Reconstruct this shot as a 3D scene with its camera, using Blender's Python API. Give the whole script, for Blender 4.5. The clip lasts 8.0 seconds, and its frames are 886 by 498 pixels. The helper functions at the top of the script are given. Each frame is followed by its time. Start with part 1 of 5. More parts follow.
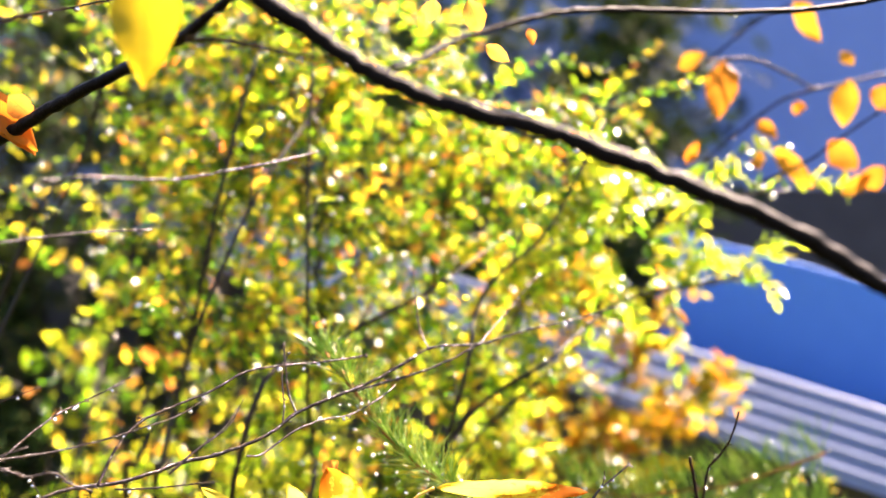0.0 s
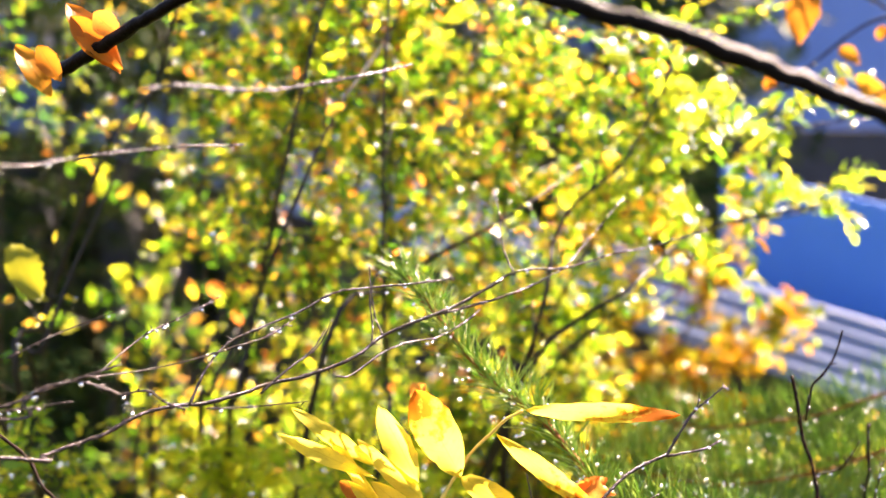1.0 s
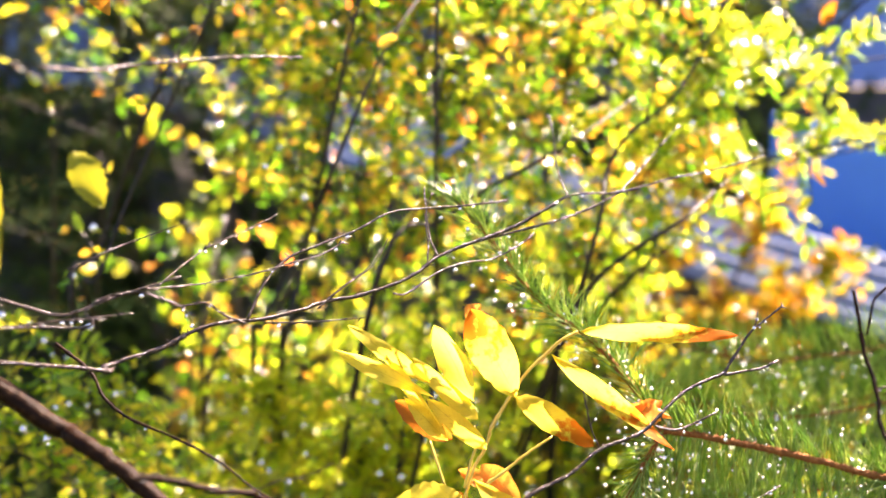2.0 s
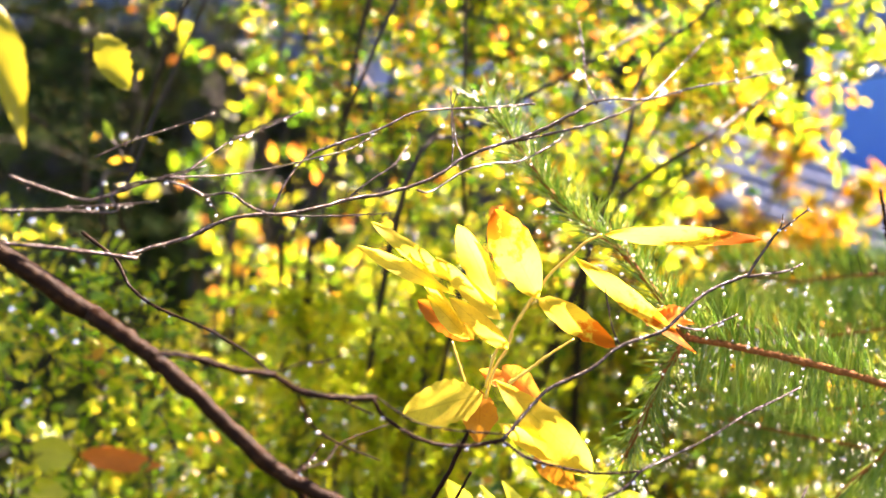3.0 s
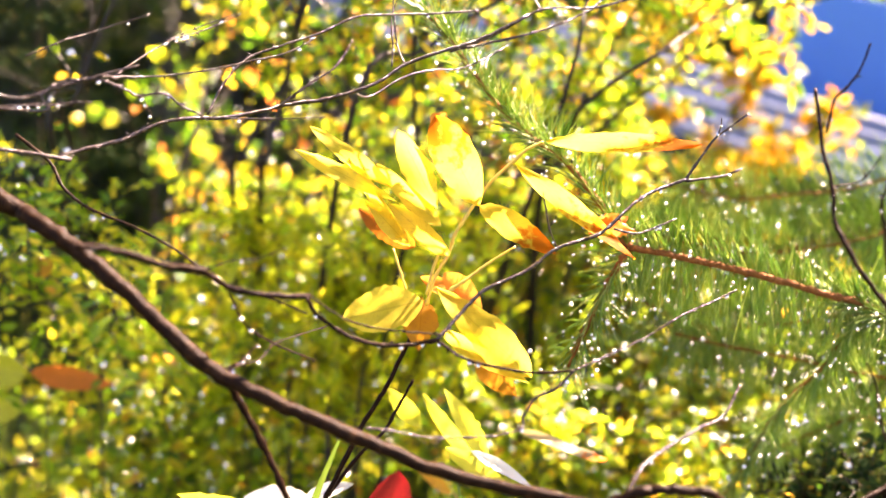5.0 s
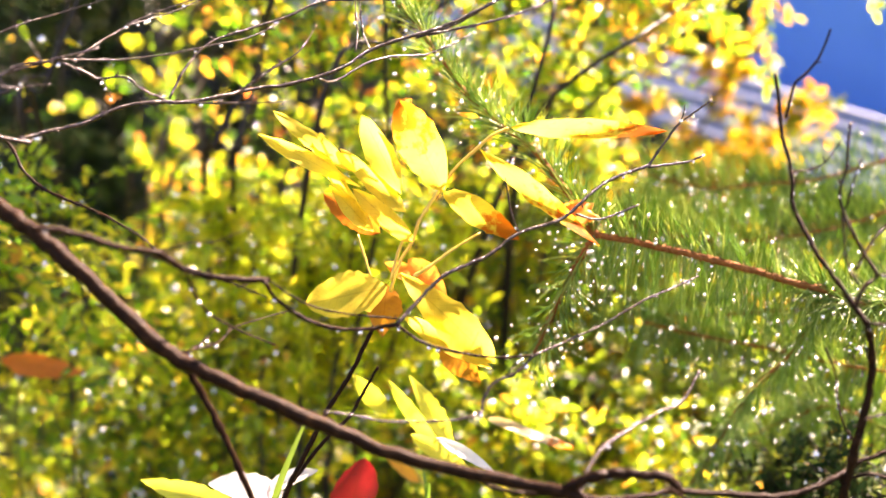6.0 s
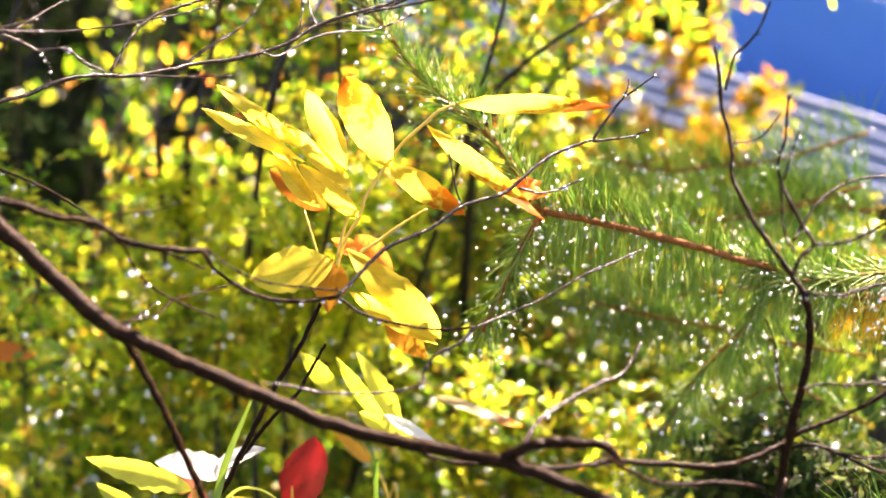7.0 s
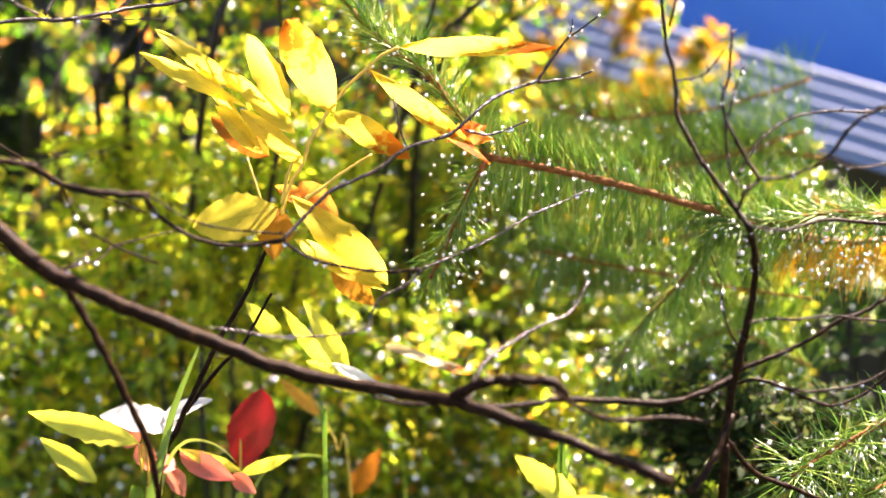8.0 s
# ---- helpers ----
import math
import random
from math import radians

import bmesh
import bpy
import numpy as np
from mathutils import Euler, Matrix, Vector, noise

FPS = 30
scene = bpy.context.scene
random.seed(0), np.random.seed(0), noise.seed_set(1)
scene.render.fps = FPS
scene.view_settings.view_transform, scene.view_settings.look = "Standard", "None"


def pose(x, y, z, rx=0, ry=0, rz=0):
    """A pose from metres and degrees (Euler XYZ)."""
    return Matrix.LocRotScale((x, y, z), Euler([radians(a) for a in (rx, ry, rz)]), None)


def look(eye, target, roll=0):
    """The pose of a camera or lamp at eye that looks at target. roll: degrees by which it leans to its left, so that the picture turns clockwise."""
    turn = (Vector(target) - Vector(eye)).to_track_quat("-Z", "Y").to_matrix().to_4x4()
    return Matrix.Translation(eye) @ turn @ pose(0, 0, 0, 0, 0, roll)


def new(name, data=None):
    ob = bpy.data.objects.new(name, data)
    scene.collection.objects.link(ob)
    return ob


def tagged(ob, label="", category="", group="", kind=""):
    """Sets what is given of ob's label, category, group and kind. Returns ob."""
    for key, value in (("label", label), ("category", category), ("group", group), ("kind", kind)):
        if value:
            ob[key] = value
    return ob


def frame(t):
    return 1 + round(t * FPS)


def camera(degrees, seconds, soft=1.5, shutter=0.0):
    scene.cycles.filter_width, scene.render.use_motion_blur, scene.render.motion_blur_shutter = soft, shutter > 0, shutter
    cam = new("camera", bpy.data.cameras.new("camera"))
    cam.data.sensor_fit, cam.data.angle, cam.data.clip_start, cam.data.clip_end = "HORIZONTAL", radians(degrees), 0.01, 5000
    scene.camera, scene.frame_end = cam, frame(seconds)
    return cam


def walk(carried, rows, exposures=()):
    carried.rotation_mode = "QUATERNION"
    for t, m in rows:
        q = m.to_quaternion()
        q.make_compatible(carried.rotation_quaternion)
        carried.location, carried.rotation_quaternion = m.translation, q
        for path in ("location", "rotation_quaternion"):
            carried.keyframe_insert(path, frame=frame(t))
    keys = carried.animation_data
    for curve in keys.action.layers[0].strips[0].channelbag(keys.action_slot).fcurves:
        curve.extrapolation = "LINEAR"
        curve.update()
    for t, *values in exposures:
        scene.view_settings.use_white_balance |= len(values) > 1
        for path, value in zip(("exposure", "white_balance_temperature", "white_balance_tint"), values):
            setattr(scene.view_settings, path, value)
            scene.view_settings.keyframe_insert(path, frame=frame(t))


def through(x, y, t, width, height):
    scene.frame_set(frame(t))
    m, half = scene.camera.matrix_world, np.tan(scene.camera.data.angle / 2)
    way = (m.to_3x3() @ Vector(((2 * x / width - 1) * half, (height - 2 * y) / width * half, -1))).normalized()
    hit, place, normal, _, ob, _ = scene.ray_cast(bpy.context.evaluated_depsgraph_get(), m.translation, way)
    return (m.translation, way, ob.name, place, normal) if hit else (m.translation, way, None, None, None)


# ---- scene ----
cam = camera(40.0, 8.0, soft=1.3)
PATH = [
    (0.0, 0.0000, 0.0000, 1.5000, -0.00, -4.00, 0.00),
    (0.5, -0.0292, 0.0122, 1.4851, 0.84, -5.12, 0.09),
    (1.0, -0.0459, 0.0152, 1.4695, 1.76, -6.22, 0.23),
    (1.5, -0.0630, 0.0128, 1.4513, 2.48, -6.93, 0.43),
    (2.8, -0.0505, 0.0058, 1.3843, 5.36, -9.26, -0.26),
    (3.0, -0.0491, 0.0036, 1.3775, 5.45, -9.79, -0.41),
    (3.5, -0.0393, -0.0001, 1.3594, 5.50, -10.87, -0.53),
    (4.0, -0.0367, -0.0004, 1.3519, 5.12, -11.76, -0.58),
    (4.5, -0.0266, 0.0007, 1.3452, 4.65, -12.00, -0.61),
    (6.0, 0.0110, 0.0032, 1.3303, 4.19, -12.29, -0.90),
    (6.5, 0.0255, 0.0016, 1.3242, 3.55, -12.15, -1.11),
    (7.0, 0.0395, 0.0015, 1.3087, 3.16, -12.23, -1.09),
    (7.5, 0.0386, 0.0031, 1.2931, 1.65, -12.79, -0.96),
    (8.0, 0.0408, 0.0042, 1.2858, 0.55, -13.61, -0.80),
]
EXPOSURE = 3.3
walk(cam, [(t, pose(x, y, z, 90 + pitch, roll, yaw)) for t, x, y, z, yaw, pitch, roll in PATH], [(t, EXPOSURE + e, k, tint) for t, e, k, tint in ((0.0, -0.04, 6750, 32), (1.5, 0.03, 6750, 32), (3.0, 0.25, 7100, 35), (4.5, 0.42, 7300, 38), (6.0, 0.35, 7250, 37), (7.2, 0.13, 6800, 31), (8.0, 0.03, 6600, 29))])
cam.data.dof.use_dof = True
cam.data.dof.focus_distance = 1.06
cam.data.dof.aperture_fstop = 2.6

# ---- light: clear autumn day, sun ahead of the camera and high ----
SUN_TO = Vector((0.50, 0.56, 0.80)).normalized()
world = bpy.data.worlds.new("sky")
scene.world = world
world.use_nodes = True
wn = world.node_tree
sky = wn.nodes.new("ShaderNodeTexSky")
sky.sky_type = "NISHITA"
sky.sun_disc = False
sky.sun_elevation = math.asin(SUN_TO.z)
sky.sun_rotation = math.atan2(SUN_TO.x, SUN_TO.y)
wn.links.new(sky.outputs[0], wn.nodes["Background"].inputs[0])
wn.nodes["Background"].inputs[1].default_value = 0.05
sun = new("sun", bpy.data.lights.new("sun", "SUN"))
sun.data.energy = 5.0
sun.data.angle = radians(0.6)
sun.data.color = (1.0, 0.88, 0.68)
sun.matrix_world = look(SUN_TO * 20, (0, 0, 0))


# ---- materials ----
def material(name):
    m = bpy.data.materials.new(name)
    m.use_nodes = True
    n = m.node_tree.nodes
    n.clear()
    out = n.new("ShaderNodeOutputMaterial")
    return m, m.node_tree, out


def node(tree, kind, **values):
    n = tree.nodes.new(kind)
    for key, value in values.items():
        n.inputs[key.replace("_", " ")].default_value = value
    return n


def ramp(tree, source, stops):
    r = tree.nodes.new("ShaderNodeValToRGB")
    e = r.color_ramp.elements
    while len(e) < len(stops):
        e.new(0.5)
    for el, (p, c) in zip(e, stops):
        el.position, el.color = p, (*c, 1)
    tree.links.new(source, r.inputs[0])
    return r.outputs[0]


def math_node(tree, op, a, b):
    n = tree.nodes.new("ShaderNodeMath")
    n.operation = op
    for i, v in enumerate((a, b)):
        if isinstance(v, (int, float)):
            n.inputs[i].default_value = v
        else:
            tree.links.new(v, n.inputs[i])
    return n.outputs[0]


def mix_colour(tree, fac, a, b, blend="MIX"):
    n = tree.nodes.new("ShaderNodeMix")
    n.data_type, n.blend_type = "RGBA", blend
    for sock, v in ((n.inputs[0], fac), (n.inputs[6], a), (n.inputs[7], b)):
        if isinstance(v, (int, float)):
            sock.default_value = v
        elif isinstance(v, tuple):
            sock.default_value = (*v, 1)
        else:
            tree.links.new(v, sock)
    return n.outputs[2]


def noise_fac(tree, scale, detail=3.0, coord="Object"):
    tc = tree.nodes.new("ShaderNodeTexCoord")
    n = node(tree, "ShaderNodeTexNoise", Scale=scale, Detail=detail)
    tree.links.new(tc.outputs[coord], n.inputs["Vector"])
    return n.outputs["Fac"]


def leaf_material(name, stops, through=0.5, spots=(0.35, 0.14, 0.02), spot_amount=0.5, rough=0.38, veins=False, tip=0.0, warm=0.0, vein_dark=0.3, spec=0.5):
    """A thin leaf: gloss and colour on the face, light let through from behind; each leaf its own tone."""
    m, tree, out = material(name)
    link = tree.links.new
    geo = tree.nodes.new("ShaderNodeNewGeometry")
    info = tree.nodes.new("ShaderNodeObjectInfo")
    rnd = math_node(tree, "FRACT", math_node(tree, "ADD", geo.outputs["Random Per Island"], info.outputs["Random"]), 0.0)
    col = ramp(tree, rnd, stops)
    wide = noise_fac(tree, 45.0, 2.0)
    col = mix_colour(tree, math_node(tree, "MULTIPLY", wide, warm), col, (0.70, 0.56, 0.05))
    hsv = tree.nodes.new("ShaderNodeHueSaturation")
    link(math_node(tree, "ADD", math_node(tree, "MULTIPLY", wide, 0.6), 0.7), hsv.inputs["Value"])
    link(col, hsv.inputs["Color"])
    col = hsv.outputs[0]
    fine = noise_fac(tree, 220.0, 3.0)
    sel = ramp(tree, fine, [(0.60, (0, 0, 0)), (0.72, (1, 1, 1))])
    col = mix_colour(tree, math_node(tree, "MULTIPLY", sel, spot_amount), col, spots)
    bump_in = fine
    if veins or tip:
        tc = tree.nodes.new("ShaderNodeTexCoord")
        sep = tree.nodes.new("ShaderNodeSeparateXYZ")
        link(tc.outputs["UV"], sep.inputs[0])
        u, v = sep.outputs[0], sep.outputs[1]
        off = math_node(tree, "ABSOLUTE", math_node(tree, "SUBTRACT", u, 0.5), 0.0)
        rib = math_node(tree, "LESS_THAN", off, 0.022)
        side = math_node(tree, "SINE", math_node(tree, "MULTIPLY", math_node(tree, "SUBTRACT", v, math_node(tree, "MULTIPLY", off, 0.32)), 75.0), 0.0)
        side = math_node(tree, "GREATER_THAN", side, 0.93)
        vein = math_node(tree, "MAXIMUM", rib, math_node(tree, "MULTIPLY", side, 0.5))
        dim = mix_colour(tree, 1.0, col, (0.62, 0.55, 0.4), "MULTIPLY")
        col = mix_colour(tree, math_node(tree, "MULTIPLY", vein, vein_dark), col, dim)
        if tip:
            blot = noise_fac(tree, 110.0, 6.0)
            where = math_node(tree, "ADD", math_node(tree, "MULTIPLY", v, tip), math_node(tree, "MULTIPLY", blot, 1.0))
            where = ramp(tree, where, [(0.84, (0, 0, 0)), (0.93, (0.6, 0.6, 0.6)), (1.08, (1, 1, 1))])
            col = mix_colour(tree, where, col, (0.62, 0.17, 0.008))
        bump_in = math_node(tree, "ADD", fine, vein)
    face = node(tree, "ShaderNodeBsdfPrincipled", Roughness=rough)
    face.inputs["Specular IOR Level"].default_value = spec
    link(col, face.inputs["Base Color"])
    bump = node(tree, "ShaderNodeBump", Strength=0.25, Distance=0.0006)
    link(bump_in, bump.inputs["Height"])
    link(bump.outputs[0], face.inputs["Normal"])
    thin = tree.nodes.new("ShaderNodeBsdfTranslucent")
    link(col, thin.inputs[0])
    mix = node(tree, "ShaderNodeMixShader", Fac=through)
    link(face.outputs[0], mix.inputs[1])
    link(thin.outputs[0], mix.inputs[2])
    link(mix.outputs[0], out.inputs[0])
    return m


def solid_material(name, stops, scale, rough=0.6, bump=0.4, depth=0.001, spec=0.5, metal=0.0, fine_scale=None, per_object=0.0):
    """Noise-toned surface with relief at two scales."""
    m, tree, out = material(name)
    link = tree.links.new
    wide = noise_fac(tree, scale, 4.0)
    fine = noise_fac(tree, fine_scale or scale * 7, 3.0)
    both = math_node(tree, "ADD", math_node(tree, "MULTIPLY", wide, 0.65), math_node(tree, "MULTIPLY", fine, 0.35))
    if per_object:
        info = tree.nodes.new("ShaderNodeObjectInfo")
        both = math_node(tree, "ADD", both, math_node(tree, "MULTIPLY", math_node(tree, "SUBTRACT", info.outputs["Random"], 0.5), per_object))
    col = ramp(tree, both, stops)
    face = node(tree, "ShaderNodeBsdfPrincipled", Roughness=rough, Metallic=metal)
    face.inputs["Specular IOR Level"].default_value = spec
    link(col, face.inputs["Base Color"])
    b = node(tree, "ShaderNodeBump", Strength=bump, Distance=depth)
    link(both, b.inputs["Height"])
    link(b.outputs[0], face.inputs["Normal"])
    link(face.outputs[0], out.inputs[0])
    return m


BARK = solid_material("twig_bark", [(0.3, (0.005, 0.0024, 0.0014)), (0.55, (0.016, 0.0068, 0.0025)), (0.75, (0.062, 0.030, 0.011))], 160, rough=0.38, bump=1.0, depth=0.0016, spec=0.05)
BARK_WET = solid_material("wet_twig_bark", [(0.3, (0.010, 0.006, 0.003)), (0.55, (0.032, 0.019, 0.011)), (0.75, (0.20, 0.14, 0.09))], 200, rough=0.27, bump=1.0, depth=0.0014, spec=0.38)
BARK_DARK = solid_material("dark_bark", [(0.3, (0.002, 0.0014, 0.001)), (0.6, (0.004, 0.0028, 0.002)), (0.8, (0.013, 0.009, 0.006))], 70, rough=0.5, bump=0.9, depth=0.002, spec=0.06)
STEM_GREEN = solid_material("shrub_stem", [(0.3, (0.006, 0.005, 0.003)), (0.6, (0.018, 0.013, 0.007)), (0.8, (0.06, 0.045, 0.025))], 90, rough=0.5, spec=0.25)
PINE_BARK = solid_material("pine_twig_bark", [(0.3, (0.11, 0.040, 0.010)), (0.6, (0.27, 0.10, 0.022)), (0.8, (0.42, 0.18, 0.05))], 260, rough=0.75, bump=1.0, depth=0.003, spec=0.15)
RACHIS = solid_material("leaf_stalk", [(0.3, (0.45, 0.28, 0.03)), (0.7, (0.72, 0.52, 0.06))], 150, rough=0.4)
# Bright metal in place of clear water, imitating sun glints in dew
DEW_GLINT = solid_material("dew", [(0.3, (0.94, 0.90, 0.80)), (0.7, (0.97, 0.94, 0.86))], 300, rough=0.26, bump=0.0, spec=1.0, metal=0.85)

YELLOW = leaf_material("yellow_leaflet", [(0, (0.80, 0.66, 0.055)), (0.5, (0.78, 0.61, 0.045)), (1, (0.82, 0.70, 0.07))], 0.78, spot_amount=0.2, veins=True, tip=0.12, rough=0.55, spec=0.15)
YELLOW_TIP = leaf_material("yellow_leaflet_browning", [(0, (0.80, 0.64, 0.055)), (1, (0.78, 0.60, 0.045))], 0.78, spot_amount=0.3, veins=True, tip=0.63, rough=0.6, spec=0.1)
GOLD = leaf_material("old_gold_leaf", [(0, (0.36, 0.27, 0.006)), (1, (0.42, 0.31, 0.008))], 0.55, spot_amount=0.3, veins=True, tip=0.1, spec=0.2)
LIME = leaf_material("lime_leaf", [(0, (0.56, 0.58, 0.03)), (1, (0.68, 0.66, 0.05))], 0.6, spot_amount=0.15, veins=True, tip=0.0)
OLIVE = leaf_material("dull_yellow_leaf", [(0, (0.24, 0.24, 0.012)), (1, (0.32, 0.29, 0.016))], 0.5, spot_amount=0.2, veins=True, spec=0.2)
ORANGE = leaf_material("orange_leaf", [(0, (0.72, 0.26, 0.03)), (0.5, (0.80, 0.42, 0.05)), (1, (0.70, 0.20, 0.03))], 0.5, veins=True, tip=0.2, spec=0.12)
AMBER = leaf_material("amber_leaf", [(0, (0.46, 0.22, 0.012)), (0.5, (0.44, 0.17, 0.011)), (1, (0.40, 0.12, 0.010))], 0.5, veins=True, tip=0.25, spec=0.15)
RED = leaf_material("red_leaf", [(0, (0.26, 0.010, 0.012)), (1, (0.30, 0.015, 0.015))], 0.3, spots=(0.12, 0.006, 0.006), veins=True)
PINK = leaf_material("pink_leaf", [(0, (0.58, 0.14, 0.08)), (1, (0.62, 0.19, 0.09))], 0.4, veins=True)
# Near-white base colour paints the sun's glare on glossy leaves
GLARE = leaf_material("glare_leaf", [(0, (0.80, 0.79, 0.70)), (1, (0.86, 0.84, 0.76))], 0.5, spot_amount=0.1, rough=0.3, veins=True, tip=0.12, vein_dark=0.12)
PALE_TIP = leaf_material("pale_leaf_browning", [(0, (0.42, 0.33, 0.13)), (1, (0.46, 0.36, 0.16))], 0.4, spot_amount=0.3, rough=0.35, veins=True, tip=0.5, vein_dark=0.15)
GRASS_LEAF = leaf_material("grass_blade", [(0, (0.08, 0.17, 0.015)), (0.6, (0.20, 0.30, 0.025)), (1, (0.42, 0.42, 0.07))], 0.45, spot_amount=0.1)
SHRUB_GREEN = leaf_material("shrub_leaf_green", [(0, (0.015, 0.07, 0.004)), (0.28, (0.07, 0.26, 0.008)), (0.54, (0.34, 0.53, 0.013)), (0.76, (0.64, 0.64, 0.024)), (0.88, (0.86, 0.60, 0.03)), (0.95, (0.82, 0.38, 0.04)), (1, (0.70, 0.18, 0.03))], 0.66, rough=0.24, spot_amount=0.25, warm=0.06)
SHRUB_YELLOW = leaf_material("shrub_leaf_yellow", [(0, (0.16, 0.28, 0.010)), (0.25, (0.38, 0.32, 0.009)), (0.6, (0.50, 0.29, 0.008)), (0.9, (0.50, 0.20, 0.008)), (1, (0.44, 0.11, 0.009))], 0.55, rough=0.27, spot_amount=0.3, warm=0.2)

SHRUB_LIME = leaf_material("shrub_leaf_lime", [(0, (0.06, 0.20, 0.008)), (0.35, (0.26, 0.46, 0.014)), (0.75, (0.60, 0.64, 0.025)), (1, (0.82, 0.66, 0.04))], 0.64, rough=0.24, spot_amount=0.15, warm=0.06)

BRIGHT_LIME = leaf_material("bright_lime_leaf", [(0, (0.30, 0.46, 0.015)), (0.5, (0.54, 0.62, 0.02)), (1, (0.74, 0.66, 0.03))], 0.66, rough=0.24, spot_amount=0.1)
UNDER = leaf_material("undergrowth_leaf", [(0, (0.05, 0.15, 0.010)), (0.30, (0.27, 0.46, 0.018)), (0.62, (0.56, 0.68, 0.026)), (0.90, (0.80, 0.68, 0.035)), (1, (0.72, 0.30, 0.04))], 0.68, rough=0.25)
OLIVE_BUSH = leaf_material("olive_bush_leaf", [(0, (0.04, 0.12, 0.008)), (0.4, (0.16, 0.28, 0.012)), (0.75, (0.32, 0.42, 0.02)), (1, (0.48, 0.38, 0.022))], 0.6, rough=0.3)
# Near-black leaf colour with the shade of hedge and understorey painted in
SHADE_LEAF = leaf_material("shade_dark_leaf", [(0, (0.010, 0.025, 0.006)), (0.7, (0.025, 0.05, 0.010)), (1, (0.07, 0.10, 0.015))], 0.25, rough=0.6, spec=0.06)
# Darkened leaf green, with half shade put into the colour
MID_SHADE_LEAF = leaf_material("shaded_bush_leaf", [(0, (0.02, 0.06, 0.008)), (0.7, (0.06, 0.13, 0.015)), (1, (0.14, 0.20, 0.02))], 0.4, rough=0.45, spec=0.3)
NEEDLE = leaf_material("pine_needle", [(0, (0.08, 0.20, 0.018)), (0.6, (0.20, 0.36, 0.04)), (1, (0.46, 0.54, 0.12))], 0.45, rough=0.28, spot_amount=0.1)
NEEDLE_OLD = leaf_material("old_pine_needle", [(0, (0.66, 0.44, 0.025)), (1, (0.80, 0.60, 0.05))], 0.6, rough=0.35)
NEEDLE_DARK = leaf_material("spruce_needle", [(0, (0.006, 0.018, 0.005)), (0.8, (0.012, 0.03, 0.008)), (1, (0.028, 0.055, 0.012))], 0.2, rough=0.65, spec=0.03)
SOIL = solid_material("ground_litter", [(0.3, (0.012, 0.014, 0.006)), (0.5, (0.03, 0.032, 0.012)), (0.7, (0.06, 0.045, 0.02))], 9, rough=0.95, bump=1.0, depth=0.02, spec=0.1)
PALE_WALL = solid_material("pale_blue_render", [(0.3, (0.13, 0.22, 0.48)), (0.7, (0.16, 0.26, 0.53))], 2.0, rough=0.85, bump=0.2, depth=0.003, spec=0.2)
DARK_WALL = solid_material("dark_timber", [(0.3, (0.015, 0.015, 0.02)), (0.7, (0.035, 0.033, 0.04))], 12, rough=0.7)
BLUE = solid_material("blue_painted_sheet", [(0.3, (0.045, 0.20, 0.68)), (0.7, (0.06, 0.235, 0.74))], 3.0, rough=0.6, bump=0.1, spec=0.25)
GALV = solid_material("galvanised_sheet", [(0.3, (0.10, 0.14, 0.24)), (0.7, (0.15, 0.20, 0.32))], 14, rough=0.6, bump=0.15, spec=0.2)


# ---- geometry helpers ----
class Geo:
    """Vertices, faces and UVs of one mesh, gathered piece by piece."""

    def __init__(self):
        self.v, self.f, self.uv, self.blocks, self.count = [], [], [], [], 0

    def add(self, verts, faces, uvs=None):
        verts = np.asarray(verts, float)
        self.v.append(verts)
        self.uv.append(np.zeros((len(verts), 2)) if uvs is None else np.asarray(uvs, float))
        self.f.extend([tuple(i + self.count for i in f) for f in faces])
        self.count += len(verts)

    def add_many(self, verts, faces, uvs=None):
        """Many copies of one piece: verts (copies, n, 3), faces all of one size."""
        k, n = verts.shape[:2]
        faces = np.asarray(faces, int)
        self.v.append(verts.reshape(-1, 3))
        self.uv.append(np.zeros((k * n, 2)) if uvs is None else np.tile(np.asarray(uvs, float), (k, 1)))
        self.blocks.append(((np.arange(k) * n)[:, None, None] + faces[None] + self.count).reshape(-1, faces.shape[1]))
        self.count += k * n

    def mesh(self, name, mat, smooth=True):
        me = bpy.data.meshes.new(name)
        if self.count:
            vs = np.concatenate(self.v)
            loops = [np.array([i for f in self.f for i in f], int)] + [b.ravel() for b in self.blocks]
            sizes = [np.array([len(f) for f in self.f], int)] + [np.full(len(b), b.shape[1], int) for b in self.blocks]
            loops, sizes = np.concatenate(loops), np.concatenate(sizes)
            me.vertices.add(len(vs))
            me.vertices.foreach_set("co", vs.ravel())
            me.loops.add(len(loops))
            me.loops.foreach_set("vertex_index", loops)
            me.polygons.add(len(sizes))
            me.polygons.foreach_set("loop_start", np.cumsum(sizes) - sizes)
            me.polygons.foreach_set("use_smooth", np.full(len(sizes), smooth))
            layer = me.uv_layers.new(name="UVMap")
            layer.data.foreach_set("uv", np.concatenate(self.uv)[loops].ravel())
            me.update(calc_edges=True)
        me.materials.append(mat)
        return me


def part(name, geo, mat, parent=None, label="", smooth=True):
    """Links the geometry as one mesh object, under its thing if one is given."""
    ob = new(name, geo.mesh(name, mat, smooth) if isinstance(geo, Geo) else geo)
    if parent:
        ob.parent = parent
        ob.matrix_parent_inverse = parent.matrix_world.inverted()
    if label:
        tagged(ob, label)
    return ob


def thing(name, at, label, category, group="", kind=""):
    ob = new(name)
    ob.empty_display_size = 0.05
    ob.location = at
    ob.matrix_world = Matrix.Translation(at)
    return tagged(ob, label, category, group, kind)


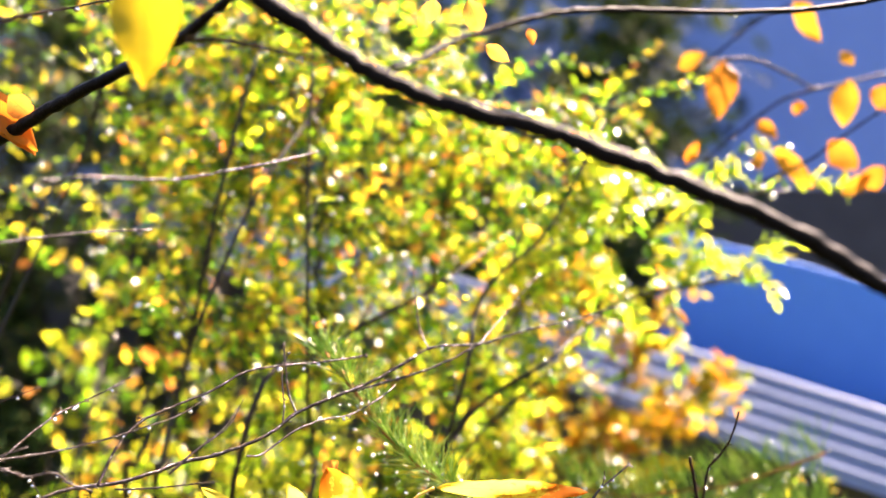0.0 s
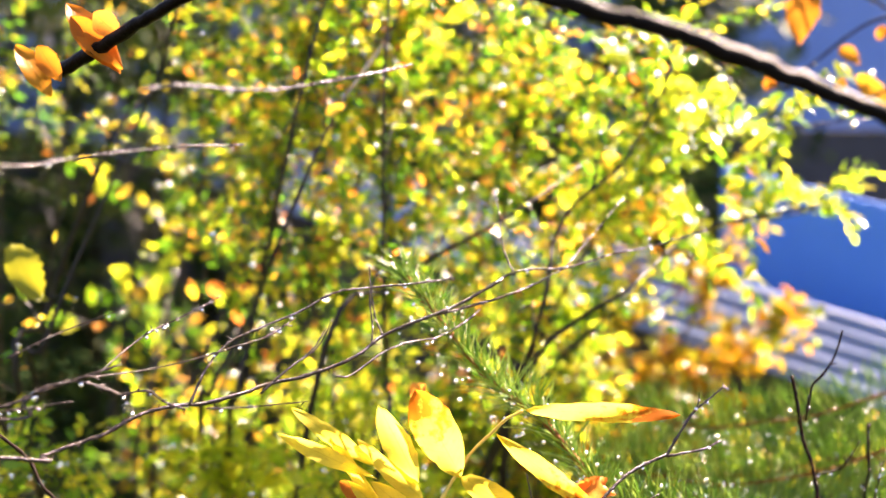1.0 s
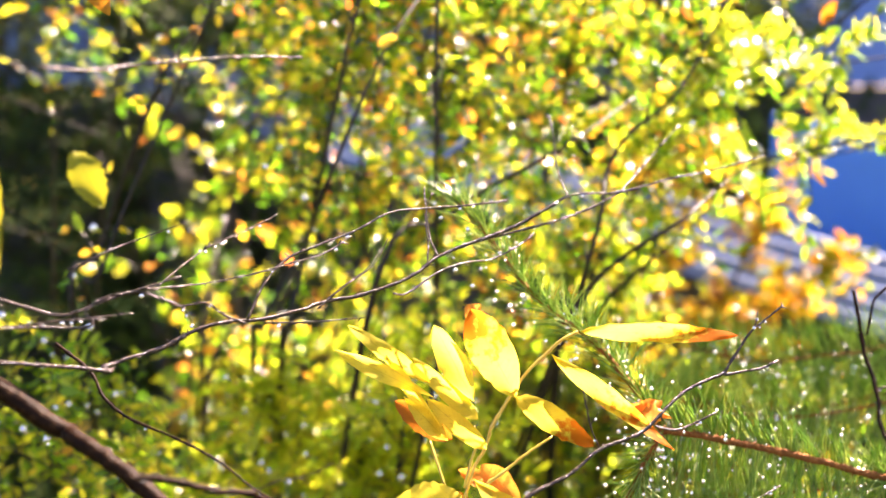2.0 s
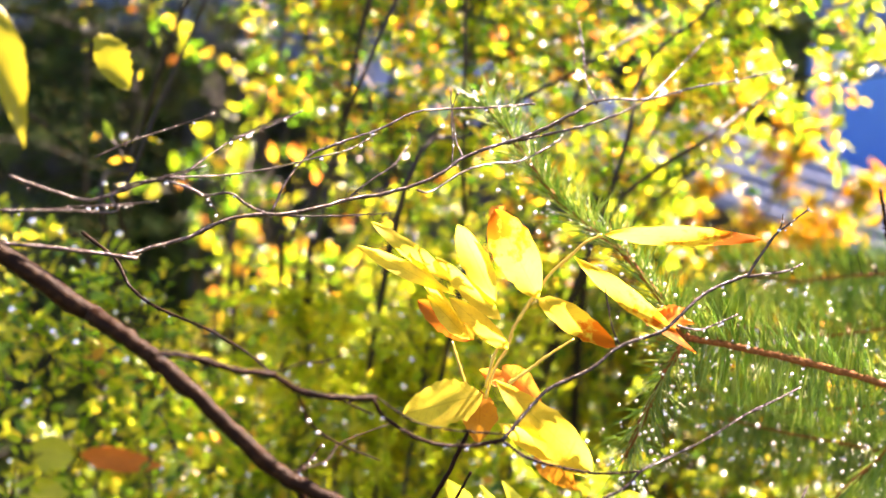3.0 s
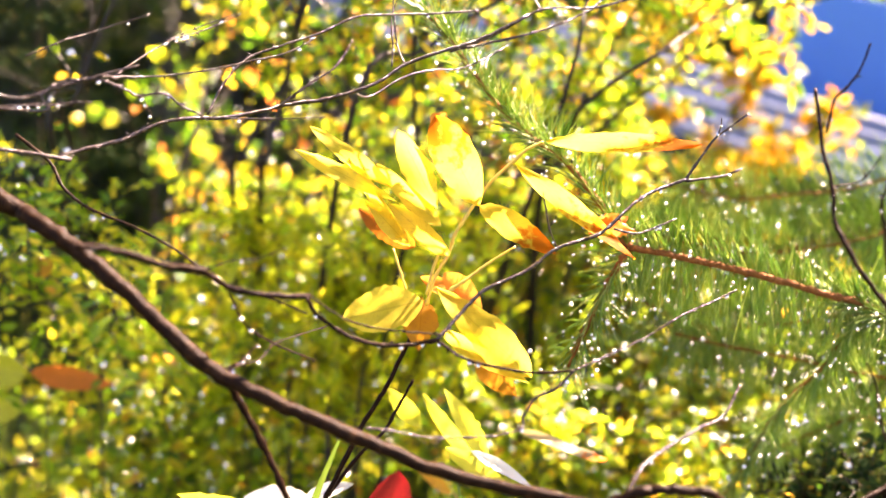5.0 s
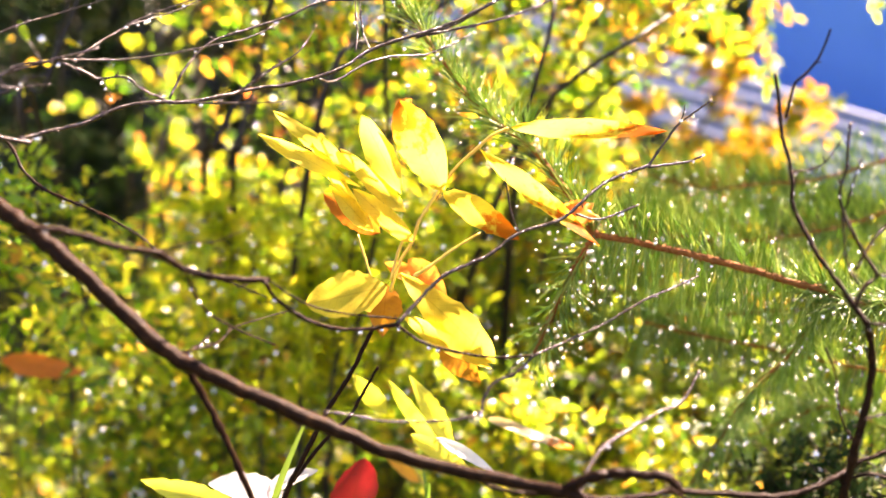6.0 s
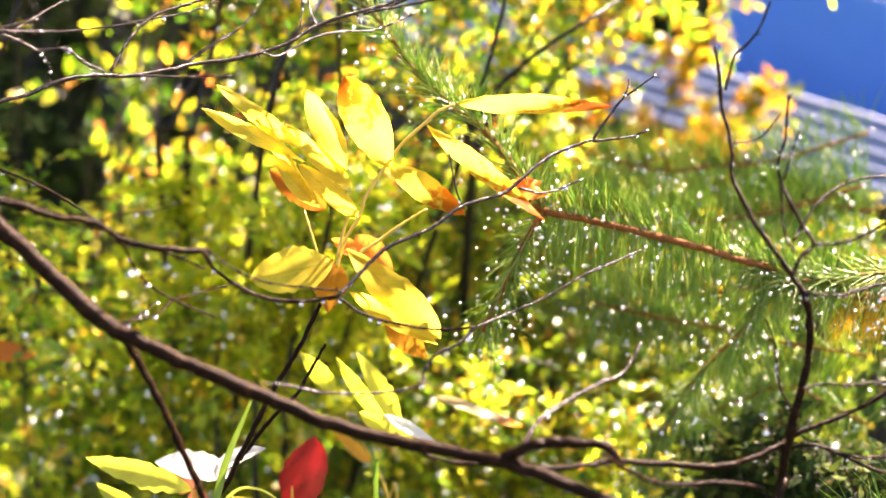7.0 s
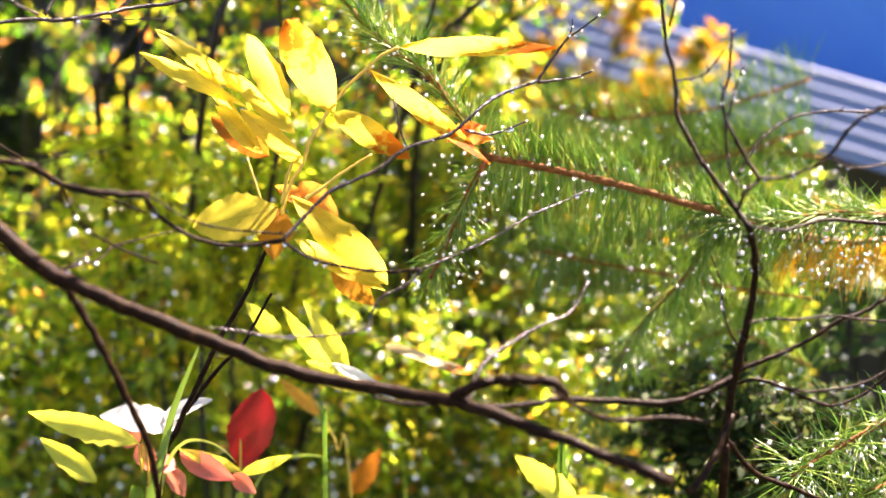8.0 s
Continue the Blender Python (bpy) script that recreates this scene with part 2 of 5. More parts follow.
def spline(pts, per=6):
    p = np.asarray(pts, float)
    if len(p) == 2:
        return np.linspace(p[0], p[1], per + 1)
    p = np.vstack([2 * p[0] - p[1], p, 2 * p[-1] - p[-2]])
    out = []
    for i in range(1, len(p) - 2):
        a, b, c, d = p[i - 1 : i + 3]
        for k in range(per):
            s = k / per
            out.append(0.5 * (2 * b + (c - a) * s + (2 * a - 5 * b + 4 * c - d) * s**2 + (3 * b - a - 3 * c + d) * s**3))
    out.append(p[-2])
    return np.array(out)


def tube(geo, pts, r0, r1, sides=7, per=6, rough=0.12, rng=random):
    """A tapered, slightly knobbly round stem along a smooth line."""
    c = spline(pts, per)
    n = len(c)
    if n > 4:
        c[1:-1] += np.array([[rng.gauss(0, 1) for _ in range(3)] for _ in range(n - 2)]) * (r0 + r1) * 0.5 * rough * 0.7
    t = np.gradient(c, axis=0)
    t /= np.linalg.norm(t, axis=1)[:, None] + 1e-9
    up = np.array([0.3, 0.2, 1.0]) if abs(t[0][2]) < 0.9 else np.array([1.0, 0.1, 0])
    ring, verts = np.linspace(0, 2 * np.pi, sides, endpoint=False), []
    uvs, swell = [], 0.0
    for i in range(n):
        a = up - t[i] * (up @ t[i])
        a /= np.linalg.norm(a) + 1e-9
        up = a
        b = np.cross(t[i], a)
        swell += (rng.uniform(-1, 1) - swell) * 0.5
        r = (r0 + (r1 - r0) * i / (n - 1)) * (1 + rough * swell + (rough * 1.8 if rng.random() < 0.07 else 0))
        for q in ring:
            verts.append(c[i] + r * (np.cos(q) * a + np.sin(q) * b))
            uvs.append((q / 6.283, i / n))
    faces = [(i * sides + k, i * sides + (k + 1) % sides, (i + 1) * sides + (k + 1) % sides, (i + 1) * sides + k) for i in range(n - 1) for k in range(sides)]
    faces += [tuple(range(sides))[::-1], tuple((n - 1) * sides + k for k in range(sides))]
    geo.add(verts, faces, uvs)
    return c


def blade(geo, base, tip, normal, width, curl=0.1, fold=0.25, rows=12, shape=0.45, teeth=0.0, wave=0.0, rng=random, cols=4, blunt=0.85, ragged=0.0):
    """A leaf: widest at shape along its length, folded at the midrib, curled to its tip, with an even or toothed edge."""
    base, tip, normal = (np.asarray(q, float) for q in (base, tip, normal))
    d = tip - base
    length = np.linalg.norm(d)
    d /= length
    side = np.cross(d, normal)
    side /= np.linalg.norm(side) + 1e-9
    nrm = np.cross(side, d)
    e = math.log(0.5) / math.log(shape)
    verts, uvs, ph = [], [], rng.uniform(0, 6.28)
    for i in range(rows + 1):
        v = i / rows
        w = width / 2 * max(0.02, math.sin(math.pi * min(1, v) ** e) ** blunt)
        worn = (1 + rng.gauss(0, ragged), 1 + rng.gauss(0, ragged)) if ragged else (1, 1)
        for k in range(cols + 1):
            u = 2 * k / cols - 1
            tooth = 1 + (teeth * (1 if i % 2 else -1) if abs(u) > 0.99 and 0 < i < rows else 0)
            tooth *= worn[0] if u < 0 else worn[1]
            h = fold * w * abs(u) - curl * length * (v * v) + wave * length * math.sin(6 * v + ph + 2 * u) * (0.3 + abs(u))
            verts.append(base + d * length * (v + (0.02 * teeth * abs(u))) + side * w * u * tooth + nrm * h)
            uvs.append((k / cols, v))
    m = cols + 1
    faces = [(i * m + k, i * m + k + 1, (i + 1) * m + k + 1, (i + 1) * m + k) for i in range(rows) for k in range(cols)]
    geo.add(verts, faces, uvs)


def leaf_template(rows=4, fold=0.3, curl=0.18, shape=0.42, aspect=0.5, teeth=0.0, wave=0.0):
    g = Geo()
    blade(g, (0, 0, 0), (0, 1, 0), (0, 0, 1), aspect, curl, fold, rows, shape, teeth, wave, random, 2)
    return np.concatenate(g.v), list(g.f), np.concatenate(g.uv)


def basis(d, nrm):
    """Axes with y along d and z near nrm."""
    y = d / (np.linalg.norm(d) + 1e-9)
    x = np.cross(y, nrm)
    x /= np.linalg.norm(x) + 1e-9
    return np.stack([x, y, np.cross(x, y)], 1)


def put_leaves(parent, places, templates, mat, singles, name="leaf"):
    """Leaves on one plant: those listed first as single parts on shared meshes, the rest joined."""
    rest = Geo()
    for k, (verts, faces, uvs) in enumerate(templates):
        g = Geo()
        g.add(verts, faces, uvs)
        me = g.mesh("leaf", mat)
        mine = places[k :: len(templates)]
        alone = singles // len(templates)
        for at, m, size in mine[:alone]:
            ob = new(name, me)
            ob.parent = parent
            rot = Matrix(m.tolist()).to_4x4()
            ob.matrix_basis = parent.matrix_world.inverted() @ Matrix.Translation(at.tolist()) @ rot @ Matrix.Scale(float(size), 4)
        if mine[alone:]:
            at, m, size = (np.array(q) for q in zip(*mine[alone:]))
            rest.add_many(np.einsum("kij,nj->kni", m, verts) * size[:, None, None] + at[:, None], faces, uvs)
    if rest.count:
        tagged(part("foliage", rest, mat, parent), kind="stuff")


def unit(rng, bias=(0, 0, 0), spread=1.0):
    v = np.array([rng.gauss(0, 1), rng.gauss(0, 1), rng.gauss(0, 1)])
    v = v / (np.linalg.norm(v) + 1e-9) * spread + np.asarray(bias, float)
    return v / (np.linalg.norm(v) + 1e-9)


def shrub(label, category, stems, mat, seed, leaf=0.03, twigs=18, per_twig=12, twig_len=(0.10, 0.24), singles=120, stem_r=0.0036, start=0.3, up=0.35, templates=None, bark=None, group="", droop=0.15, dew=85, rooted=(0.0, 0.0)):
    """A leafy shrub: stems from the ground, side twigs all along them, leaves in two ranks along the twigs."""
    rng = random.Random(seed)
    if any(rooted):
        stems = [[(s[0][0] + rooted[0], s[0][1] + rooted[1], s[0][2]), *s[1:]] for s in stems]
    root = thing("shrub", tuple(np.mean([s[0] for s in stems], axis=0)), label, category, group)
    places = []
    twig_geo = Geo()
    for s in stems:
        g = Geo()
        c = tube(g, s, stem_r * rng.uniform(0.8, 1.2), stem_r * 0.3, 6, 6, 0.1, rng)
        part("stem", g, bark or STEM_GREEN, root)
        for k in range(twigs):
            i = int((start + (1 - start) * rng.random()) * (len(c) - 2))
            along = c[i + 1] - c[i]
            along /= np.linalg.norm(along) + 1e-9
            d = unit(rng, along * 0.45 + np.array([0.1, 0, up * 0.6]), 0.9)
            n = rng.uniform(*twig_len)
            b = c[i]
            mid = b + d * n * 0.5 + np.array([0, 0, 0.02])
            end = b + d * n + np.array([0, 0, -droop * n])
            tw = tube(twig_geo, [b, mid, end], 0.0016, 0.0005, 3, 3, 0.05, rng)
            flat = unit(rng, (0.1, -0.3, 0.55), 0.8)
            side = np.cross(d, flat)
            side /= np.linalg.norm(side) + 1e-9
            for q in range(per_twig):
                f = (q + 0.7) / per_twig * (len(tw) - 1)
                i0 = min(int(f), len(tw) - 2)
                at = tw[i0] + (tw[i0 + 1] - tw[i0]) * (f - i0)
                out = unit(rng, d * 0.9 + side * (1.1 if q % 2 else -1.1) + np.array([0, 0, -0.35]), 0.45)
                places.append((at, basis(out, unit(rng, flat * 1.3, 0.7)), leaf * rng.uniform(0.5, 1.2)))
    tagged(part("twig", twig_geo, bark or STEM_GREEN, root), kind="stuff")
    places.sort(key=lambda p: p[0][1])
    put_leaves(root, places, templates or LEAVES, mat, singles)
    if dew:
        g = Geo()
        picked = rng.sample(places[: len(places) * 2 // 3], min(dew, len(places) // 2))
        # beads larger than real dew, so that their glints show
        drops(g, [at + m[:, 1] * size * 0.9 for at, m, size in picked], [rng.uniform(0.3, 1.0) ** 1.5 * 0.0050 + 0.0008 for _ in picked])
        tagged(part("dew", g, DEW_GLINT, root, "dew beads, sun glints imitated by bright metal"), kind="stuff")
    return root


def needles(geo, line, count, length, rng, lean=(0, 0, 0), spread=0.9, radius=0.00058, ahead=0.6, axis=None):
    """Needles all round a shoot, each a thin tapered three-sided spike."""
    line = np.asarray(line)
    t = np.gradient(line, axis=0)
    t /= np.linalg.norm(t, axis=1)[:, None] + 1e-9
    r = np.random.RandomState(rng.randrange(1 << 30))

    def units(n):
        v = r.normal(size=(n, 3))
        return v / np.linalg.norm(v, axis=1)[:, None]

    i = r.randint(0, len(line), count)
    f = r.rand(count, 1)
    b = line[i] * f + line[np.minimum(i + 1, len(line) - 1)] * (1 - f)
    to = np.tile(np.asarray(lean, float), (count, 1))
    if axis is not None:
        to += np.asarray(axis, float) * r.choice((-1, 1), (count, 1))
    d = units(count) * spread + t[i] * ahead + to
    d /= np.linalg.norm(d, axis=1)[:, None]
    n = length * r.uniform(0.6, 1.15, (count, 1))
    x = np.cross(d, units(count))
    x /= np.linalg.norm(x, axis=1)[:, None]
    z = np.cross(x, d)
    w = radius * r.uniform(0.8, 1.2, (count, 1))
    sway = np.array([[0, 0, -0.12]]) * n + units(count) * n * 0.06
    verts = np.empty((count, 9, 3))
    for j, (f2, k) in enumerate(((0, 1), (0.55, 1), (1, 0.25))):
        for q in range(3):
            a = q * 2.0944
            verts[:, j * 3 + q] = b + d * n * f2 + sway * f2 * f2 + w * k * (math.cos(a) * x + math.sin(a) * z)
    geo.add_many(verts, [(j * 3 + q, j * 3 + (q + 1) % 3, j * 3 + 3 + (q + 1) % 3, j * 3 + 3 + q) for j in range(2) for q in range(3)])


BEAD = np.array([(0, 0, 1.05)] + [(k * math.cos(q * 1.2566), k * math.sin(q * 1.2566), z) for z, k in ((0.45, 0.85), (-0.5, 0.85)) for q in range(5)] + [(0, 0, -1)])
BEAD_FACES = [(0, 1 + q, 1 + (q + 1) % 5) for q in range(5)] + [(1 + q, 6 + q, 1 + (q + 1) % 5) for q in range(5)] + [(6 + q, 6 + (q + 1) % 5, 1 + (q + 1) % 5) for q in range(5)] + [(6 + q, 11, 6 + (q + 1) % 5) for q in range(5)]


def drops(geo, at, r):
    """Small hanging beads of water."""
    if len(at):
        geo.add_many(BEAD[None] * np.asarray(r)[:, None, None] + np.asarray(at)[:, None], BEAD_FACES)


def dew_on(parent, lines, count, seed, size=0.0011):
    rng = random.Random(seed)
    g = Geo()
    at, rr = [], []
    for _ in range(count):
        c = lines[rng.randrange(len(lines))]
        i = rng.randrange(len(c))
        at.append(c[i] + np.array([rng.uniform(-1, 1) * 0.001, rng.uniform(-1, 1) * 0.001, -size * 1.3]))
        rr.append(size * rng.uniform(0.6, 1.3))
    drops(g, at, rr)
    tagged(part("dew", g, DEW_GLINT, parent, "dew beads, sun glints imitated by bright metal"), kind="stuff")


def box(geo, lo, hi):
    (a, b, c), (d, e, f) = lo, hi
    geo.add([(a, b, c), (d, b, c), (d, e, c), (a, e, c), (a, b, f), (d, b, f), (d, e, f), (a, e, f)], [(0, 3, 2, 1), (4, 5, 6, 7), (0, 1, 5, 4), (1, 2, 6, 5), (2, 3, 7, 6), (3, 0, 4, 7)])


LEAVES = [leaf_template(4, 0.3, 0.15, 0.42, 0.42), leaf_template(4, 0.15, 0.28, 0.38, 0.48, wave=0.03), leaf_template(4, 0.4, 0.05, 0.45, 0.38, wave=0.04)]
BROAD = [leaf_template(6, 0.2, 0.12, 0.38, 0.8, 0.12, 0.03), leaf_template(6, 0.35, 0.25, 0.36, 0.72, 0.12, 0.04)]

# ---- ground and the buildings behind ----
g = Geo()
R = [-400, -60, -12, -4, -2, -1, 0, 1, 2, 4, 12, 60, 400]
n = len(R)
g.add([(x, y, 0.04 * noise.noise(Vector((x * 0.7, y * 0.7, 0))) if abs(x) < 13 and abs(y) < 13 else 0) for y in R for x in R], [(j * n + i, j * n + i + 1, (j + 1) * n + i + 1, (j + 1) * n + i) for j in range(n - 1) for i in range(n - 1)])
tagged(part("ground", g, SOIL), "brown soil with leaf litter and moss", "ground", kind="structure")


# long pale house wall in its own shade, on a dark timber base
g = Geo()
box(g, (-6.0, 4.35, 1.42), (6.0, 4.60, 2.35))
tagged(part("wall_north", g, PALE_WALL, smooth=False), "pale blue rendered house wall in shade", "wall", kind="structure")
g = Geo()
box(g, (-6.0, 4.30, -0.1), (6.0, 4.58, 1.415))
tagged(part("wall_base", g, DARK_WALL, smooth=False), "dark stained timber base of the house", "wall", kind="structure")


# low corrugated roof sheet with a blue board standing along its upper edge
EDGE_A, EDGE_B = np.array((0.705, 2.097, 1.095)), np.array((0.338, 2.336, 1.187))
ALONG = (EDGE_A - EDGE_B) / np.linalg.norm(EDGE_A - EDGE_B)
SIDE = np.cross(ALONG, (0, 0, 1))
SIDE /= np.linalg.norm(SIDE)
SIDE = SIDE if SIDE[1] < 0 else -SIDE
DOWN = SIDE * 0.74 + np.array([0, 0, -0.67])
shed = thing("low_shed", tuple(EDGE_A * (1, 1, 0)), "low shed roofed with pale corrugated metal, blue boarding above", "shed")
PITCH = 0.034
for k in range(5):
    g = Geo()
    c0 = EDGE_A + ALONG * 0.35 + DOWN * PITCH * k
    c1 = EDGE_B - ALONG * 1.7 + DOWN * PITCH * k
    up = np.cross(ALONG, DOWN)
    up = up if up[2] > 0 else -up
    prof = []
    for q in range(9):
        s = (0, 0.08, 0.14, 0.3, 0.46, 0.52, 0.6, 0.8, 1)[q]
        h = (0, 0.3, 0.85, 1, 0.8, 0.45, 0.2, 0.05, 0)[q]
        prof.append((s * PITCH, 0.0045 * h))
    prof += [(a, b - 0.0015) for a, b in prof[::-1]]
    verts = [c + DOWN * a + up * b for c in (c0, (c0 + c1) / 2, c1) for a, b in prof]
    m = len(prof)
    g.add(verts, [(j * m + i, j * m + (i + 1) % m, (j + 1) * m + (i + 1) % m, (j + 1) * m + i) for j in range(2) for i in range(m)])
    part("roof_rib", g, GALV, shed, smooth=False)
g = Geo()
b0, b1 = (e - SIDE * 0.24 - np.array([0, 0, 0.10]) for e in (EDGE_A + ALONG * 0.45, EDGE_B - ALONG * 0.02))
H = np.array([0, 0, 0.275])
th = -SIDE * 0.008
verts = [b0, b1, b1 + H, b0 + H, b0 + th, b1 + th, b1 + H + th, b0 + H + th]
g.add(verts, [(0, 1, 2, 3), (7, 6, 5, 4), (0, 4, 5, 1), (1, 5, 6, 2), (2, 6, 7, 3), (3, 7, 4, 0)])
part("blue_board", g, BLUE, shed, "blue painted board", False)
g = Geo()
e0, e1 = EDGE_A + ALONG * 0.33 + SIDE * 0.05, EDGE_B - ALONG * 1.65 + SIDE * 0.05
q0, q1 = e0 - SIDE * 0.34, e1 - SIDE * 0.34
lowz = lambda p: np.array([p[0], p[1], -0.05])
top = np.array([0, 0, -0.10])
g.add([lowz(e0), lowz(e1), e1 + top, e0 + top, lowz(q0), lowz(q1), q1 + top, q0 + top], [(0, 1, 2, 3), (7, 6, 5, 4), (0, 4, 5, 1), (1, 5, 6, 2), (2, 6, 7, 3), (3, 7, 4, 0)])
part("shed_wall", g, DARK_WALL, shed, "dark timber boarding", False)


branch_parts = []


def limb(parent, name, pts, r0, r1, mat=BARK, sides=8, rough=0.17, buds=0.0):
    """A branch or twig with knots along it and, if asked, small pointed buds."""
    g = Geo()
    rng = random.Random(len(pts) * 7 + int(abs(pts[0][0]) * 1000))
    if name == "twig":
        r0, r1 = r0 * 0.86, r1 * 0.86
    c = tube(g, pts, r0, r1, sides, 8, rough, rng)
    if buds:
        length = np.linalg.norm(np.diff(c, axis=0), axis=1).sum()
        for _ in range(int(length * buds)):
            i = rng.randrange(1, len(c) - 1)
            d = unit(rng, (c[i + 1] - c[i - 1]) / (np.linalg.norm(c[i + 1] - c[i - 1]) + 1e-9) * 0.8, 1.0)
            n = rng.uniform(0.002, 0.006)
            tube(g, [c[i], c[i] + d * (r0 * 0.5 + n * 0.6), c[i] + d * (r0 * 0.5 + n)], 0.0008, 0.0003, 5, 3, 0.1, rng)
    branch_parts.append((part(name, g, mat, parent), c))
    return c


def leaf_on(parent, name, mat, base, tip, normal, width, label="", **how):
    g = Geo()
    if mat not in (GLARE, PALE_TIP):
        normal = (normal[0], normal[1], normal[2] * 0.4)
    how = {"rows": 16, "ragged": 0.05, **how}
    how["teeth"] = 0.45 * how.get("teeth", 0.0)
    how["wave"] = 0.012 + 1.2 * how.get("wave", 0.0)
    blade(g, base, tip, normal, width, rng=random.Random(int(abs(base[0]) * 9999)), **how)
    return part(name, g, mat, parent, label)


# ---- bare tree whose limbs cross the view ----
tree = thing("bare_tree", (-0.95, 0.72, 0.0), "leafless tree with dark wet twigs hung with dew", "tree")
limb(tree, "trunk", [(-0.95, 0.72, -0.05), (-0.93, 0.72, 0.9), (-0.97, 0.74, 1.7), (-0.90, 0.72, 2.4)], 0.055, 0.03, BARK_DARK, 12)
twigs = []
for k in range(9):
    a0, z0 = 1.7 + k * 0.55, 1.5 + 0.1 * k
    b0 = np.array([-0.95, 0.72, z0])
    d0 = np.array([math.cos(a0), math.sin(a0), 0.5])
    limb(tree, "branch", [b0, b0 + d0 * 0.25 + np.array([0, 0, 0.05]), b0 + d0 * 0.55], 0.014, 0.004, BARK_DARK, 7)

# heavy limb falling from the trunk across the view
twigs.append(limb(tree, "limb", [(-0.950, 0.720, 1.620), (-0.700, 0.830, 1.390), (-0.428, 0.870, 1.193), (-0.386, 0.860, 1.170), (-0.348, 0.850, 1.149), (-0.304, 0.840, 1.116), (-0.250, 0.835, 1.069), (-0.199, 0.830, 1.044), (-0.158, 0.830, 1.027), (-0.078, 0.832, 0.996), (0.003, 0.825, 0.981), (0.052, 0.810, 0.979), (0.122, 0.785, 0.963), (0.192, 0.760, 0.944)], 0.0080, 0.0040, BARK))
# side limb with the fine crooked twigs
twigs.append(limb(tree, "branch", [(-0.322, 0.784, 1.166), (-0.301, 0.800, 1.160), (-0.272, 0.815, 1.147), (-0.249, 0.830, 1.140), (-0.233, 0.844, 1.125), (-0.204, 0.859, 1.116), (-0.180, 0.875, 1.112)], 0.0025, 0.0024, BARK))
twigs.append(limb(tree, "twig", [(-0.182, 0.870, 1.112), (-0.174, 0.875, 1.097), (-0.150, 0.880, 1.080), (-0.130, 0.887, 1.073), (-0.109, 0.895, 1.071), (-0.087, 0.904, 1.073)], 0.0019, 0.0019, BARK, buds=45))
twigs.append(limb(tree, "twig", [(-0.087, 0.904, 1.073), (-0.072, 0.919, 1.088), (-0.052, 0.935, 1.106), (-0.020, 0.950, 1.119), (0.005, 0.966, 1.135), (0.039, 0.981, 1.145), (0.063, 0.997, 1.164), (0.082, 1.011, 1.175), (0.113, 1.026, 1.185)], 0.0019, 0.0017, BARK_WET, buds=45))
twigs.append(limb(tree, "twig", [(0.111, 1.025, 1.184), (0.123, 1.032, 1.201), (0.135, 1.039, 1.217), (0.150, 1.045, 1.228), (0.164, 1.051, 1.238)], 0.0014, 0.0009, BARK_WET, buds=45))
twigs.append(limb(tree, "twig", [(0.111, 1.025, 1.183), (0.130, 1.030, 1.185), (0.145, 1.035, 1.187), (0.159, 1.041, 1.192)], 0.0014, 0.0010, BARK_WET, buds=45))
twigs.append(limb(tree, "twig", [(0.136, 1.035, 1.219), (0.139, 1.037, 1.226), (0.140, 1.038, 1.235)], 0.0009, 0.0005, BARK_WET, buds=45))
twigs.append(limb(tree, "twig", [(0.051, 0.992, 1.147), (0.068, 0.999, 1.142), (0.082, 1.008, 1.144), (0.104, 1.018, 1.152)], 0.0012, 0.0010, BARK_WET, buds=45))
twigs.append(limb(tree, "twig", [(0.005, 0.995, 1.129), (-0.001, 0.994, 1.143), (-0.005, 0.994, 1.160), (-0.008, 0.994, 1.176)], 0.0010, 0.0007, BARK_WET, buds=45))
twigs.append(limb(tree, "twig", [(-0.003, 0.998, 1.145), (0.002, 0.995, 1.152), (0.004, 0.991, 1.158)], 0.0007, 0.0005, BARK_WET, buds=45))
twigs.append(limb(tree, "twig", [(-0.087, 0.904, 1.073), (-0.067, 0.903, 1.060), (-0.040, 0.903, 1.053), (-0.010, 0.905, 1.049), (0.019, 0.907, 1.051)], 0.0013, 0.0013, BARK, buds=45))
twigs.append(limb(tree, "twig", [(0.019, 0.907, 1.051), (0.043, 0.923, 1.058), (0.074, 0.940, 1.069), (0.107, 0.958, 1.085), (0.131, 0.974, 1.092), (0.153, 0.989, 1.099)], 0.0013, 0.0008, BARK_WET, buds=45))
twigs.append(limb(tree, "twig", [(0.019, 0.907, 1.051), (0.007, 0.899, 1.040), (-0.010, 0.891, 1.033), (-0.018, 0.883, 1.022), (-0.021, 0.876, 1.013), (-0.048, 0.868, 1.009), (-0.089, 0.860, 1.010), (-0.114, 0.854, 1.016), (-0.136, 0.848, 1.020)], 0.0013, 0.0011, BARK_WET, buds=45))
twigs.append(limb(tree, "twig", [(-0.180, 0.875, 1.112), (-0.154, 0.883, 1.093), (-0.126, 0.894, 1.083), (-0.084, 0.906, 1.077)], 0.0009, 0.0008, BARK, buds=45))
twigs.append(limb(tree, "twig", [(-0.442, 0.971, 1.217), (-0.411, 0.961, 1.197), (-0.396, 0.950, 1.178), (-0.377, 0.940, 1.166), (-0.356, 0.932, 1.159), (-0.326, 0.924, 1.150), (-0.292, 0.915, 1.135), (-0.268, 0.906, 1.120), (-0.244, 0.897, 1.111), (-0.212, 0.890, 1.105), (-0.184, 0.882, 1.097)], 0.0017, 0.0008, BARK, buds=45))
twigs.append(limb(tree, "twig", [(-0.233, 0.843, 1.122), (-0.227, 0.861, 1.094), (-0.211, 0.882, 1.073), (-0.182, 0.903, 1.053)], 0.0012, 0.0008, BARK, buds=45))
